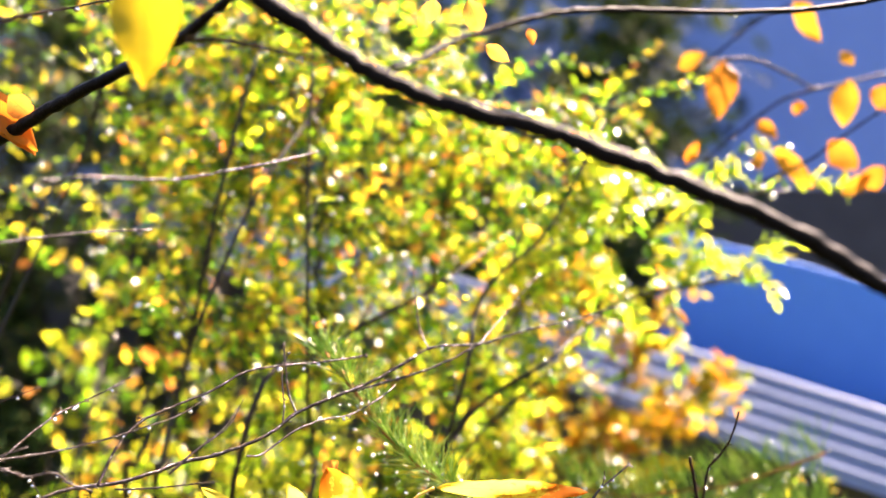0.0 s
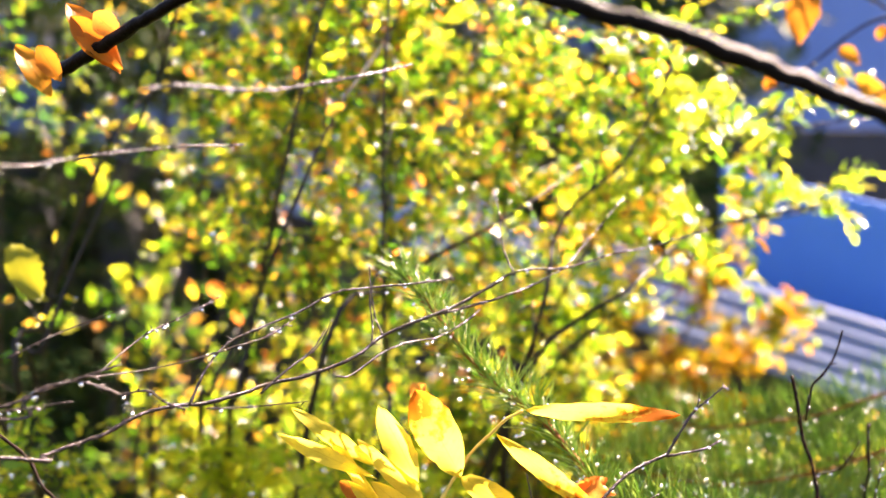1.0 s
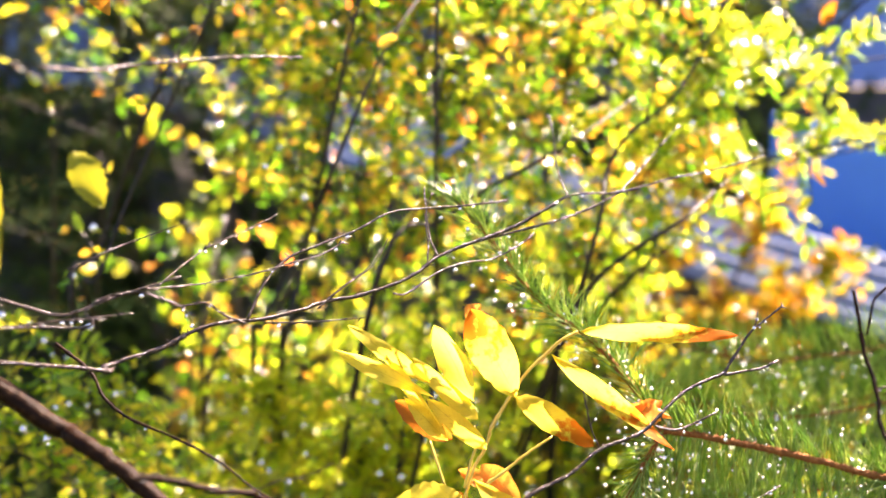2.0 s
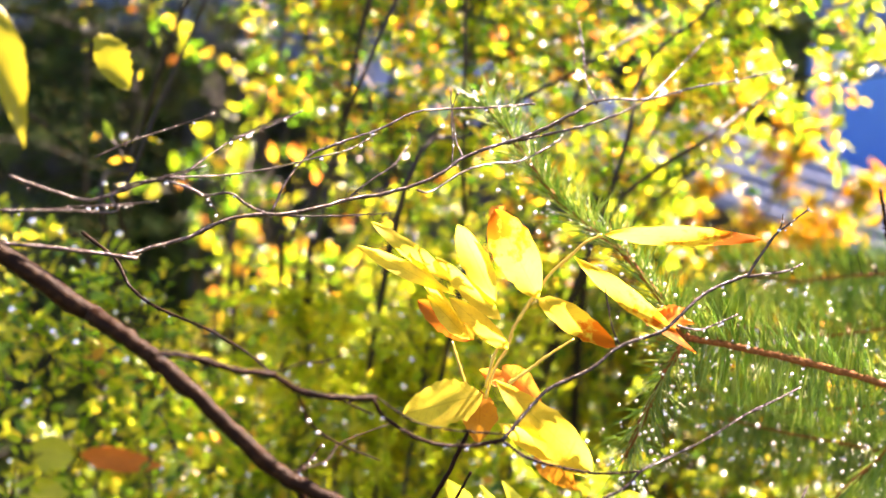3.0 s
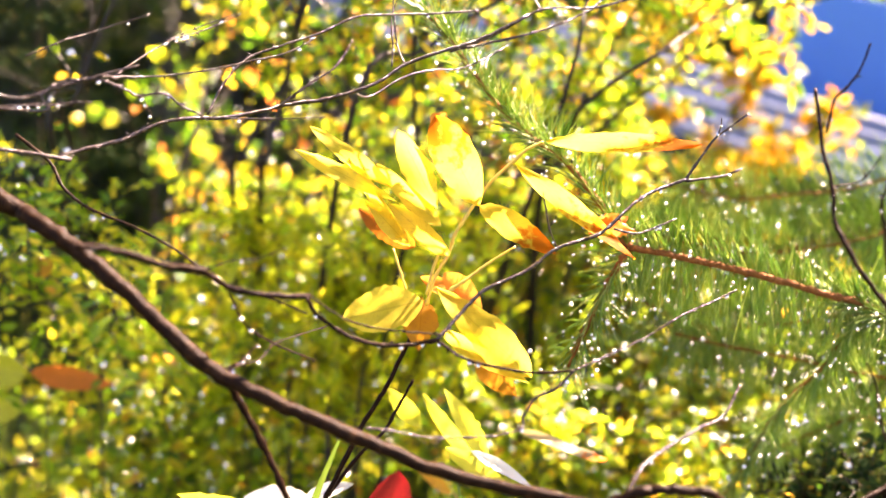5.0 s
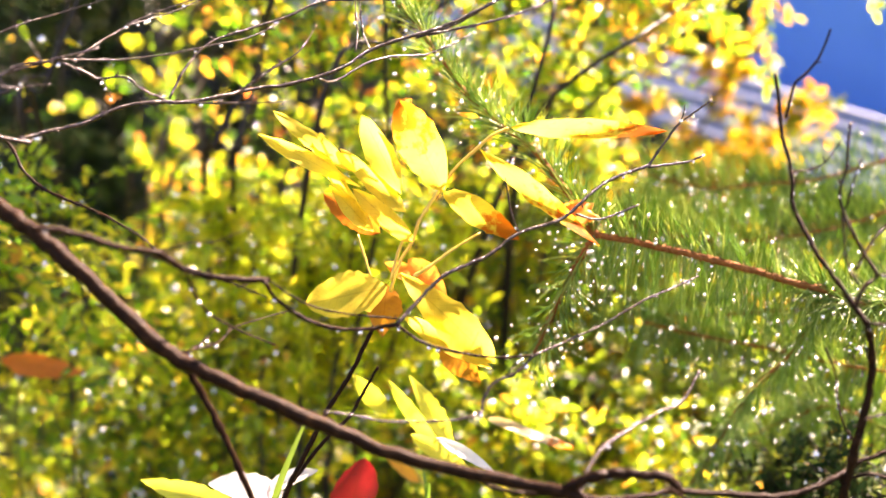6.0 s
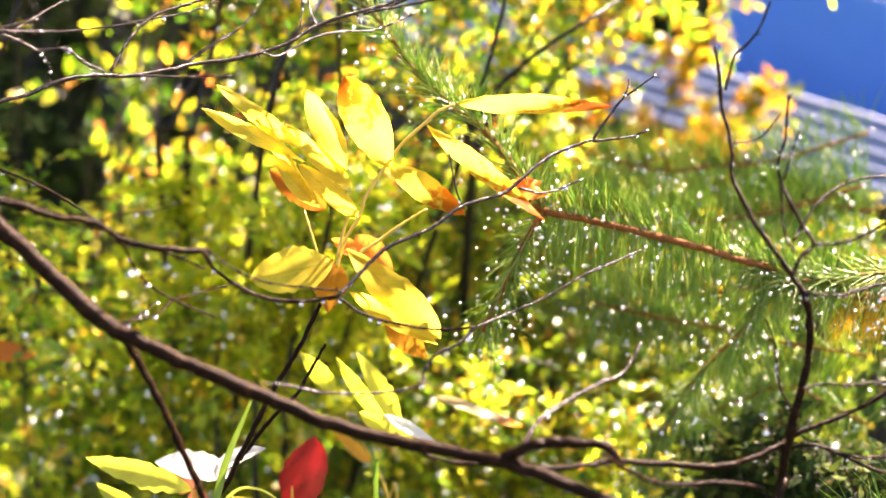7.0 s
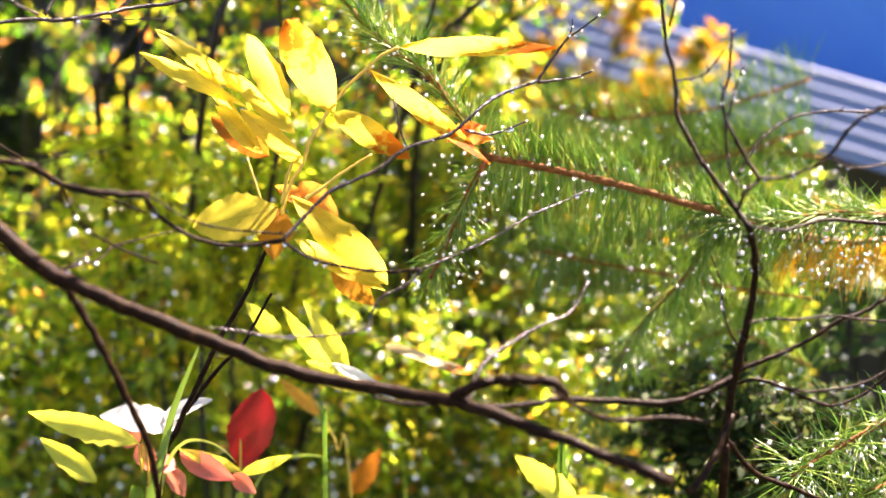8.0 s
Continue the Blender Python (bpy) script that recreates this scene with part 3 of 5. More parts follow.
twigs.append(limb(tree, "twig", [(-0.241, 0.834, 1.065), (-0.218, 0.863, 1.065), (-0.212, 0.892, 1.069), (-0.200, 0.920, 1.068), (-0.179, 0.948, 1.069)], 0.0011, 0.0006, BARK, buds=45))
twigs.append(limb(tree, "twig", [(-0.250, 0.835, 1.139), (-0.233, 0.848, 1.144), (-0.215, 0.859, 1.144), (-0.197, 0.872, 1.150)], 0.0009, 0.0005, BARK, buds=45))
twigs.append(limb(tree, "branch", [(-0.254, 0.835, 1.072), (-0.239, 0.840, 1.058), (-0.226, 0.842, 1.036), (-0.207, 0.841, 0.998), (-0.193, 0.840, 0.966), (-0.179, 0.839, 0.931), (-0.173, 0.838, 0.893)], 0.0030, 0.0024, BARK))
twigs.append(limb(tree, "twig", [(-0.236, 0.834, 1.062), (-0.230, 0.866, 1.064), (-0.227, 0.901, 1.066)], 0.0014, 0.0006, BARK, buds=45))
twigs.append(limb(tree, "twig", [(-0.165, 0.834, 1.028), (-0.155, 0.832, 1.022), (-0.139, 0.830, 1.016)], 0.0011, 0.0005, BARK, buds=45))
twigs.append(limb(tree, "branch", [(0.044, 0.812, 0.983), (0.057, 0.810, 0.991), (0.072, 0.808, 0.997), (0.095, 0.806, 0.999), (0.113, 0.806, 0.997), (0.124, 0.806, 0.988)], 0.0042, 0.0036, BARK))
twigs.append(limb(tree, "branch", [(0.059, 0.808, 0.978), (0.078, 0.819, 0.974), (0.103, 0.832, 0.972), (0.125, 0.844, 0.971), (0.163, 0.855, 0.966), (0.207, 0.865, 0.962), (0.235, 0.876, 0.967), (0.258, 0.888, 0.974)], 0.0019, 0.0025, BARK))
twigs.append(limb(tree, "twig", [(0.110, 0.793, 0.997), (0.133, 0.806, 0.979), (0.159, 0.820, 0.965), (0.202, 0.836, 0.961), (0.234, 0.851, 0.952)], 0.0017, 0.0021, BARK, buds=45))
twigs.append(limb(tree, "twig", [(-0.025, 0.829, 0.986), (-0.007, 0.830, 0.974), (0.022, 0.833, 0.969), (0.044, 0.838, 0.970)], 0.0016, 0.0018, BARK, buds=45))
twigs.append(limb(tree, "branch", [(0.052, 0.810, 0.979), (0.067, 0.836, 1.001), (0.089, 0.860, 1.010), (0.115, 0.882, 1.018), (0.134, 0.901, 1.021), (0.149, 0.923, 1.039)], 0.0019, 0.0010, BARK_WET))
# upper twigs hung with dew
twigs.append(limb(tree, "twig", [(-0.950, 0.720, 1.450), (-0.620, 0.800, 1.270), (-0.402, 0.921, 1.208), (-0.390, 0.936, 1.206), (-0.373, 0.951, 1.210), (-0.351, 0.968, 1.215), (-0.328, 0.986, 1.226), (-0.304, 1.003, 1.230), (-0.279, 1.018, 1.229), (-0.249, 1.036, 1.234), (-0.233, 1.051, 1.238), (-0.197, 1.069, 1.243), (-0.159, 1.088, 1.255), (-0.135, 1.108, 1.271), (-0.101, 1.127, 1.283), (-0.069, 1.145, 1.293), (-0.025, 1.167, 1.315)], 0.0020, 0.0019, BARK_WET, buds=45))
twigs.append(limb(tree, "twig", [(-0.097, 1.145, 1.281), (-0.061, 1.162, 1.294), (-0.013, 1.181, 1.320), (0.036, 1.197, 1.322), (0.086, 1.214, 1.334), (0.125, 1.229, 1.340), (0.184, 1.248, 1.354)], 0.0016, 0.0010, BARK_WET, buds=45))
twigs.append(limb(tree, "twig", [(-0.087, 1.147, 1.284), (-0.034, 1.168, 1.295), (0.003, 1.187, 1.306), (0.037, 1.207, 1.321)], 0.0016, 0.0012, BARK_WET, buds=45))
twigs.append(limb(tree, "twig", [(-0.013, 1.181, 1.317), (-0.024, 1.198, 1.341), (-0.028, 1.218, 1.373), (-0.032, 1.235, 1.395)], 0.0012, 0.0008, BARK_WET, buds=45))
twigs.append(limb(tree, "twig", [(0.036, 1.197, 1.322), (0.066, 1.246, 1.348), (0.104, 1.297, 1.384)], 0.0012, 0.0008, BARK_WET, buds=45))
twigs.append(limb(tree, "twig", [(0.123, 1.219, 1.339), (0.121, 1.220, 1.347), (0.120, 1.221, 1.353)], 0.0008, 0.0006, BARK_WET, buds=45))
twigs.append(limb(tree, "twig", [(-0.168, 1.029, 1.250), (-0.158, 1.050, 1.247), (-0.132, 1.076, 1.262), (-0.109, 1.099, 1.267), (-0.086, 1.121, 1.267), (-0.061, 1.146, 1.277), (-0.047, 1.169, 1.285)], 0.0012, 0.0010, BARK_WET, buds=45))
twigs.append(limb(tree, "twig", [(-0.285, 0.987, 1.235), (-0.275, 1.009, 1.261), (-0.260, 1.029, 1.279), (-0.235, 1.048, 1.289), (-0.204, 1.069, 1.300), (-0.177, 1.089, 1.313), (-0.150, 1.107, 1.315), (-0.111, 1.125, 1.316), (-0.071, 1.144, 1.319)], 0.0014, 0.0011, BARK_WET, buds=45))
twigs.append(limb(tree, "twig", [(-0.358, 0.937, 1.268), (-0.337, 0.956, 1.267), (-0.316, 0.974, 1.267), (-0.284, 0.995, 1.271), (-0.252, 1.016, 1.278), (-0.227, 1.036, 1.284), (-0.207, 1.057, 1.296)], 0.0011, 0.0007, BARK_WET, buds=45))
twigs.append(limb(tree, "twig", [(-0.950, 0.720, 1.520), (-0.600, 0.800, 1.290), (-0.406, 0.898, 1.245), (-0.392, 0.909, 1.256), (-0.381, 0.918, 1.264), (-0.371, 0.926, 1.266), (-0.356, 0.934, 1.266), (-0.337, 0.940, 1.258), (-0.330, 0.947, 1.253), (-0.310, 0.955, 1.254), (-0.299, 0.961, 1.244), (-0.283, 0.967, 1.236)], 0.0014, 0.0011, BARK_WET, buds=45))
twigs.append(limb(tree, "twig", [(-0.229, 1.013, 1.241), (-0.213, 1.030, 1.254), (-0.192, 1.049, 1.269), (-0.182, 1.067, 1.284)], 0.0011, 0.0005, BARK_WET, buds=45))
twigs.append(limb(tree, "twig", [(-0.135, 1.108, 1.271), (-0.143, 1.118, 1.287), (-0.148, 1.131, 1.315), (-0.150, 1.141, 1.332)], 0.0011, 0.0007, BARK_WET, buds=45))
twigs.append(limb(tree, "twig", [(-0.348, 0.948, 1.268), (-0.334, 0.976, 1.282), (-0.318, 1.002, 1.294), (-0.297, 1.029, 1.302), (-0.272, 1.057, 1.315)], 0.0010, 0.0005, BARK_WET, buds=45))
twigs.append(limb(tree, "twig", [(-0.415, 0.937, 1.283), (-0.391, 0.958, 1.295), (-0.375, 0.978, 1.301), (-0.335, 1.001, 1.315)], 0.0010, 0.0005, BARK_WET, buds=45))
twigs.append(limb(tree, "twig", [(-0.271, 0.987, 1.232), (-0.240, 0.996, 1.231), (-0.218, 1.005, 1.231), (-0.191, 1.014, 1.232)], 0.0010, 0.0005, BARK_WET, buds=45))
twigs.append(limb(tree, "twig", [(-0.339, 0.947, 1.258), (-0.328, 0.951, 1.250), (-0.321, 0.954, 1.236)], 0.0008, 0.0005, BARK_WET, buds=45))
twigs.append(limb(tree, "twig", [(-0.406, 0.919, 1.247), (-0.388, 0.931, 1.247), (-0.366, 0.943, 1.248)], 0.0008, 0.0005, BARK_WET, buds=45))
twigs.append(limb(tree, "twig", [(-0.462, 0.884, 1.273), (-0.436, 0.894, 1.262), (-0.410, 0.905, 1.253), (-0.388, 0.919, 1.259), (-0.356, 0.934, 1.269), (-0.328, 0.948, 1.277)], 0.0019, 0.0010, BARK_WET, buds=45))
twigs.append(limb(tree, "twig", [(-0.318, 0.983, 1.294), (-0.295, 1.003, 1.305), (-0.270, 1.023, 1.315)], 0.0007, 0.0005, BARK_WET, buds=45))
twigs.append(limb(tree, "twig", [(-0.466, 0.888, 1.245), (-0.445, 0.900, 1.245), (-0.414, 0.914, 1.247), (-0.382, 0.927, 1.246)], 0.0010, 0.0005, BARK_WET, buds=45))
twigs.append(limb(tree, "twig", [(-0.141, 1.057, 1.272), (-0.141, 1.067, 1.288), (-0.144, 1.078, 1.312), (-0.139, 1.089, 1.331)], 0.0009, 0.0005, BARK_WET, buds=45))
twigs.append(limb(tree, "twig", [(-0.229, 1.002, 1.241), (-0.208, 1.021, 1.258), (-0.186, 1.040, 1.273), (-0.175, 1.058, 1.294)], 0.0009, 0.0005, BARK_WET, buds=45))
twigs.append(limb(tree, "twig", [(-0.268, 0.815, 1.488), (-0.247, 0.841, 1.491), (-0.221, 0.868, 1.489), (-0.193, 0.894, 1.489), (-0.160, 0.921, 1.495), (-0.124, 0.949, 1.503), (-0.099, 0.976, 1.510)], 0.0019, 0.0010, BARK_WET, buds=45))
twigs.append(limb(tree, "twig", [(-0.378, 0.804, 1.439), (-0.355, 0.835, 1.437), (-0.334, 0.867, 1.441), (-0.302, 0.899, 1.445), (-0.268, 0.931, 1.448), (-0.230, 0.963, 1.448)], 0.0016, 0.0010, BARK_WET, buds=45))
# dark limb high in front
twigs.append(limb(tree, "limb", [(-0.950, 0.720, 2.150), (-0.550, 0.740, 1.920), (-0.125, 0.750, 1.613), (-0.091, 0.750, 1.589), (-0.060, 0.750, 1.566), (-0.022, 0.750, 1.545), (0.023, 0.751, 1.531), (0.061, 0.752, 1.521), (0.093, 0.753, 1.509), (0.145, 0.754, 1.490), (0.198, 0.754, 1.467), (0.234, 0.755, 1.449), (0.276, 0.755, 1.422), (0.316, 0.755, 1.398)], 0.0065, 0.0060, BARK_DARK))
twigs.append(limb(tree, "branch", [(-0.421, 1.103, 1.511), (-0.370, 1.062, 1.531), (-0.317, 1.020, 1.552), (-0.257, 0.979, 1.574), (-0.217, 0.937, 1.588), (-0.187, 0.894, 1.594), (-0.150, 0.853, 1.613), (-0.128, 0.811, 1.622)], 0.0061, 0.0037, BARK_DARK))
twigs.append(limb(tree, "branch", [(-0.164, 0.787, 1.579), (-0.137, 0.777, 1.578), (-0.111, 0.767, 1.572), (-0.088, 0.756, 1.566), (-0.070, 0.746, 1.563)], 0.0024, 0.0015, BARK))
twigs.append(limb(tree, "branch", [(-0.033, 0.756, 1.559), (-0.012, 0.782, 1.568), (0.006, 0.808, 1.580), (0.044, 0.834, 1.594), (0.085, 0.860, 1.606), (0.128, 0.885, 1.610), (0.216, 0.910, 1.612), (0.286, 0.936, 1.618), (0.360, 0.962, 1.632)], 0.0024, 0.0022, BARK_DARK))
twigs.append(limb(tree, "twig", [(-0.328, 0.909, 1.604), (-0.308, 0.927, 1.613), (-0.288, 0.944, 1.619), (-0.258, 0.961, 1.628)], 0.0015, 0.0010, BARK, buds=45))
twigs.append(limb(tree, "twig", [(0.346, 1.613, 1.634), (0.412, 1.639, 1.640), (0.472, 1.662, 1.619), (0.518, 1.686, 1.605), (0.619, 1.713, 1.626)], 0.0027, 0.0023, BARK, buds=45))
twigs.append(limb(tree, "twig", [(0.495, 1.611, 1.600), (0.443, 1.610, 1.582), (0.383, 1.607, 1.537), (0.339, 1.604, 1.500)], 0.0027, 0.0016, BARK, buds=45))
twigs.append(limb(tree, "twig", [(0.257, 1.710, 1.587), (0.308, 1.687, 1.609), (0.357, 1.664, 1.638), (0.412, 1.642, 1.685), (0.458, 1.619, 1.711)], 0.0023, 0.0016, BARK, buds=45))
twigs.append(limb(tree, "twig", [(0.393, 1.552, 1.472), (0.453, 1.537, 1.500), (0.490, 1.522, 1.528), (0.546, 1.509, 1.570)], 0.0021, 0.0015, BARK, buds=45))
dew_on(tree, twigs[1:], 95, 3, 0.0019)
# last leaves on the tree
leaf_on(tree, "leaf", GOLD, (-0.189, 0.792, 1.645), (-0.192, 0.785, 1.549), (0.23, -0.96, -0.17), 0.0442, "yellow leaf", wave=0.02, shape=0.5, blunt=1.1)
leaf_on(tree, "leaf", OLIVE, (-0.433, 0.808, 1.404), (-0.406, 0.794, 1.304), (0.57, -0.82, -0.02), 0.0236, "dull yellow leaf", wave=0.02, shape=0.4)
leaf_on(tree, "leaf", OLIVE, (-0.381, 0.871, 1.380), (-0.361, 0.865, 1.340), (0.36, -0.93, -0.02), 0.0245, "torn yellow leaf", teeth=0.14, rows=14, wave=0.04, blunt=0.6)
leaf_on(tree, "leaf", AMBER, (0.372, 1.613, 1.634), (0.356, 1.588, 1.562), (-0.26, -0.96, 0.14), 0.0446, "", teeth=0.05, wave=0.03, curl=0.12)
leaf_on(tree, "leaf", AMBER, (0.465, 1.619, 1.715), (0.489, 1.595, 1.658), (-0.56, -0.69, -0.45), 0.0334, "", teeth=0.05, wave=0.03, curl=-0.00)
leaf_on(tree, "leaf", AMBER, (0.532, 1.612, 1.611), (0.518, 1.587, 1.551), (-0.53, -0.80, 0.28), 0.0371, "", teeth=0.05, wave=0.03, curl=0.13)
leaf_on(tree, "leaf", AMBER, (0.435, 1.605, 1.519), (0.481, 1.582, 1.471), (-0.12, -0.99, 0.11), 0.0282, "", teeth=0.05, wave=0.03, curl=0.11)
leaf_on(tree, "leaf", AMBER, (0.506, 1.606, 1.530), (0.540, 1.583, 1.493), (-0.64, -0.77, -0.03), 0.0371, "", teeth=0.05, wave=0.03, curl=-0.09)
leaf_on(tree, "leaf", AMBER, (0.547, 1.602, 1.471), (0.575, 1.583, 1.493), (0.23, -0.89, -0.39), 0.0334, "", teeth=0.05, wave=0.03, curl=0.18)
leaf_on(tree, "leaf", AMBER, (0.413, 1.605, 1.515), (0.411, 1.583, 1.493), (-0.65, -0.74, 0.19), 0.0223, "", teeth=0.05, wave=0.03, curl=-0.02)
leaf_on(tree, "leaf", AMBER, (0.458, 1.609, 1.571), (0.474, 1.589, 1.573), (-0.37, -0.86, 0.35), 0.0186, "", teeth=0.05, wave=0.03, curl=-0.14)
leaf_on(tree, "leaf", AMBER, (0.309, 1.613, 1.626), (0.342, 1.594, 1.643), (-0.60, -0.73, 0.32), 0.0223, "", teeth=0.05, wave=0.03, curl=0.05)
leaf_on(tree, "leaf", AMBER, (0.562, 1.611, 1.597), (0.599, 1.589, 1.573), (-0.64, -0.67, 0.38), 0.0334, "", teeth=0.05, wave=0.03, curl=0.23)
leaf_on(tree, "leaf", AMBER, (0.524, 1.601, 1.460), (0.558, 1.583, 1.486), (-0.67, -0.74, -0.01), 0.0223, "", teeth=0.05, wave=0.03, curl=-0.10)
leaf_on(tree, "leaf", AMBER, (0.320, 1.604, 1.500), (0.334, 1.586, 1.530), (-0.42, -0.89, 0.17), 0.0163, "", teeth=0.05, wave=0.03, curl=-0.08)
leaf_on(tree, "leaf", AMBER, (0.524, 1.614, 1.648), (0.533, 1.593, 1.625), (-0.03, -0.87, -0.49), 0.0186, "", teeth=0.05, wave=0.03, curl=-0.08)
leaf_on(tree, "leaf", AMBER, (0.413, 1.608, 1.556), (0.434, 1.586, 1.533), (0.19, -0.98, -0.09), 0.0208, "", teeth=0.05, wave=0.03, curl=0.02)
leaf_on(tree, "leaf", AMBER, (-0.398, 1.067, 1.556), (-0.354, 1.064, 1.513), (0.43, -0.90, -0.03), 0.0234, "", teeth=0.03, wave=0.02, curl=0.1)
leaf_on(tree, "leaf", AMBER, (-0.427, 1.065, 1.532), (-0.408, 1.062, 1.501), (0.21, -0.92, -0.32), 0.0195, "", teeth=0.03, wave=0.02, curl=0.1)
leaf_on(tree, "leaf", AMBER, (-0.403, 1.072, 1.568), (-0.356, 1.067, 1.510), (0.51, -0.82, 0.25), 0.0292, "", teeth=0.03, wave=0.02, curl=0.1)
leaf_on(tree, "leaf", AMBER, (-0.447, 1.066, 1.532), (-0.415, 1.063, 1.490), (0.70, -0.71, 0.08), 0.0234, "", teeth=0.03, wave=0.02, curl=0.1)
leaf_on(tree, "leaf", ORANGE, (-0.375, 1.057, 1.559), (-0.353, 1.055, 1.537), (0.17, -0.98, -0.10), 0.0214, "", teeth=0.03, wave=0.02, curl=0.1)
leaf_on(tree, "leaf", ORANGE, (0.022, 1.062, 1.641), (0.032, 1.060, 1.612), (0.20, -0.98, 0.04), 0.0214, "", teeth=0.03, wave=0.02, curl=0.1)
leaf_on(tree, "leaf", ORANGE, (-0.007, 1.062, 1.641), (-0.012, 1.061, 1.622), (-0.41, -0.88, -0.24), 0.0175, "", teeth=0.03, wave=0.02, curl=0.1)
leaf_on(tree, "leaf", ORANGE, (0.037, 1.060, 1.602), (0.057, 1.059, 1.588), (-0.20, -0.98, -0.04), 0.0136, "", teeth=0.03, wave=0.02, curl=0.1)
leaf_on(tree, "leaf", ORANGE, (0.074, 1.061, 1.617), (0.078, 1.060, 1.602), (0.29, -0.95, -0.06), 0.0097, "", teeth=0.03, wave=0.02, curl=0.1)

# ---- bare thorny bush ----
bush = thing("bare_bush", (0.282, 0.930, 0.000), "leafless bush with crooked grey-brown twigs", "bush")
bush_lines = []
bush_lines.append(limb(bush, "stem", [(0.282, 0.930, -0.030), (0.272, 0.920, 0.500), (0.257, 0.883, 0.871), (0.255, 0.885, 0.927), (0.257, 0.882, 0.965), (0.261, 0.879, 1.002), (0.267, 0.878, 1.046), (0.263, 0.874, 1.081), (0.256, 0.866, 1.098)], 0.0041, 0.0026, buds=40))
bush_lines.append(limb(bush, "twig", [(0.258, 0.866, 1.096), (0.249, 0.874, 1.107), (0.240, 0.882, 1.120), (0.225, 0.891, 1.140), (0.214, 0.901, 1.159), (0.208, 0.910, 1.173), (0.208, 0.919, 1.189), (0.206, 0.928, 1.205), (0.202, 0.937, 1.221), (0.200, 0.947, 1.242), (0.197, 0.958, 1.267)], 0.0026, 0.0016, buds=40))
bush_lines.append(limb(bush, "twig", [(0.204, 0.941, 1.235), (0.208, 0.946, 1.252), (0.211, 0.950, 1.261), (0.220, 0.954, 1.269), (0.229, 0.959, 1.280), (0.235, 0.964, 1.293), (0.238, 0.968, 1.301)], 0.0014, 0.0009, buds=40))
bush_lines.append(limb(bush, "twig", [(0.211, 0.931, 1.196), (0.221, 0.934, 1.197), (0.232, 0.937, 1.200), (0.240, 0.941, 1.208), (0.248, 0.947, 1.218)], 0.0011, 0.0006, buds=40))
bush_lines.append(limb(bush, "twig", [(0.246, 0.859, 1.112), (0.253, 0.868, 1.123), (0.263, 0.875, 1.131), (0.256, 0.884, 1.143), (0.247, 0.894, 1.160), (0.242, 0.903, 1.173), (0.241, 0.911, 1.185), (0.247, 0.921, 1.201), (0.249, 0.930, 1.217), (0.252, 0.940, 1.233)], 0.0020, 0.0011, buds=40))
bush_lines.append(limb(bush, "twig", [(0.240, 0.907, 1.183), (0.241, 0.909, 1.191), (0.238, 0.910, 1.196)], 0.0009, 0.0006, buds=40))
bush_lines.append(limb(bush, "twig", [(0.245, 0.905, 1.173), (0.250, 0.912, 1.189), (0.255, 0.919, 1.201), (0.259, 0.924, 1.209)], 0.0011, 0.0006, buds=40))
bush_lines.append(limb(bush, "twig", [(0.260, 0.864, 1.133), (0.279, 0.867, 1.134), (0.295, 0.870, 1.139), (0.312, 0.874, 1.148), (0.325, 0.880, 1.165), (0.338, 0.884, 1.176), (0.359, 0.889, 1.186)], 0.0015, 0.0015, buds=40))
bush_lines.append(limb(bush, "twig", [(0.311, 0.869, 1.149), (0.322, 0.878, 1.143), (0.337, 0.887, 1.138), (0.366, 0.898, 1.140)], 0.0012, 0.0012, buds=40))
bush_lines.append(limb(bush, "twig", [(0.251, 0.885, 1.132), (0.261, 0.897, 1.145), (0.272, 0.908, 1.156), (0.289, 0.920, 1.166), (0.306, 0.930, 1.171), (0.331, 0.939, 1.173), (0.359, 0.948, 1.172), (0.384, 0.958, 1.174)], 0.0013, 0.0011, buds=40))
bush_lines.append(limb(bush, "twig", [(0.243, 0.904, 1.169), (0.243, 0.891, 1.146), (0.246, 0.881, 1.131), (0.251, 0.872, 1.124)], 0.0012, 0.0009, buds=40))
bush_lines.append(limb(bush, "twig", [(0.260, 0.866, 1.097), (0.287, 0.889, 1.090), (0.311, 0.914, 1.089), (0.336, 0.939, 1.088), (0.366, 0.962, 1.082), (0.406, 0.986, 1.075)], 0.0013, 0.0020, buds=40))
bush_lines.append(limb(bush, "twig", [(0.256, 0.884, 0.959), (0.263, 0.891, 0.977), (0.281, 0.896, 0.985), (0.300, 0.901, 0.991), (0.322, 0.907, 1.001), (0.345, 0.913, 1.014), (0.364, 0.918, 1.020), (0.387, 0.924, 1.032)], 0.0025, 0.0019, buds=40))
bush_lines.append(limb(bush, "twig", [(0.254, 0.886, 0.967), (0.276, 0.891, 0.972), (0.299, 0.893, 0.965), (0.321, 0.894, 0.955), (0.340, 0.896, 0.950), (0.363, 0.902, 0.957), (0.386, 0.909, 0.972)], 0.0019, 0.0013, buds=40))
bush_lines.append(limb(bush, "twig", [(0.288, 0.887, 0.970), (0.316, 0.891, 0.963), (0.343, 0.896, 0.964), (0.367, 0.903, 0.968), (0.386, 0.910, 0.976)], 0.0012, 0.0013, buds=40))
bush_lines.append(limb(bush, "twig", [(0.262, 0.869, 1.023), (0.279, 0.880, 1.024), (0.303, 0.889, 1.021), (0.332, 0.900, 1.021), (0.361, 0.909, 1.016), (0.387, 0.918, 1.011)], 0.0012, 0.0010, buds=40))
bush_lines.append(limb(bush, "twig", [(0.260, 0.884, 1.000), (0.253, 0.889, 1.012), (0.249, 0.896, 1.028), (0.247, 0.903, 1.048), (0.240, 0.909, 1.065)], 0.0012, 0.0008, buds=40))
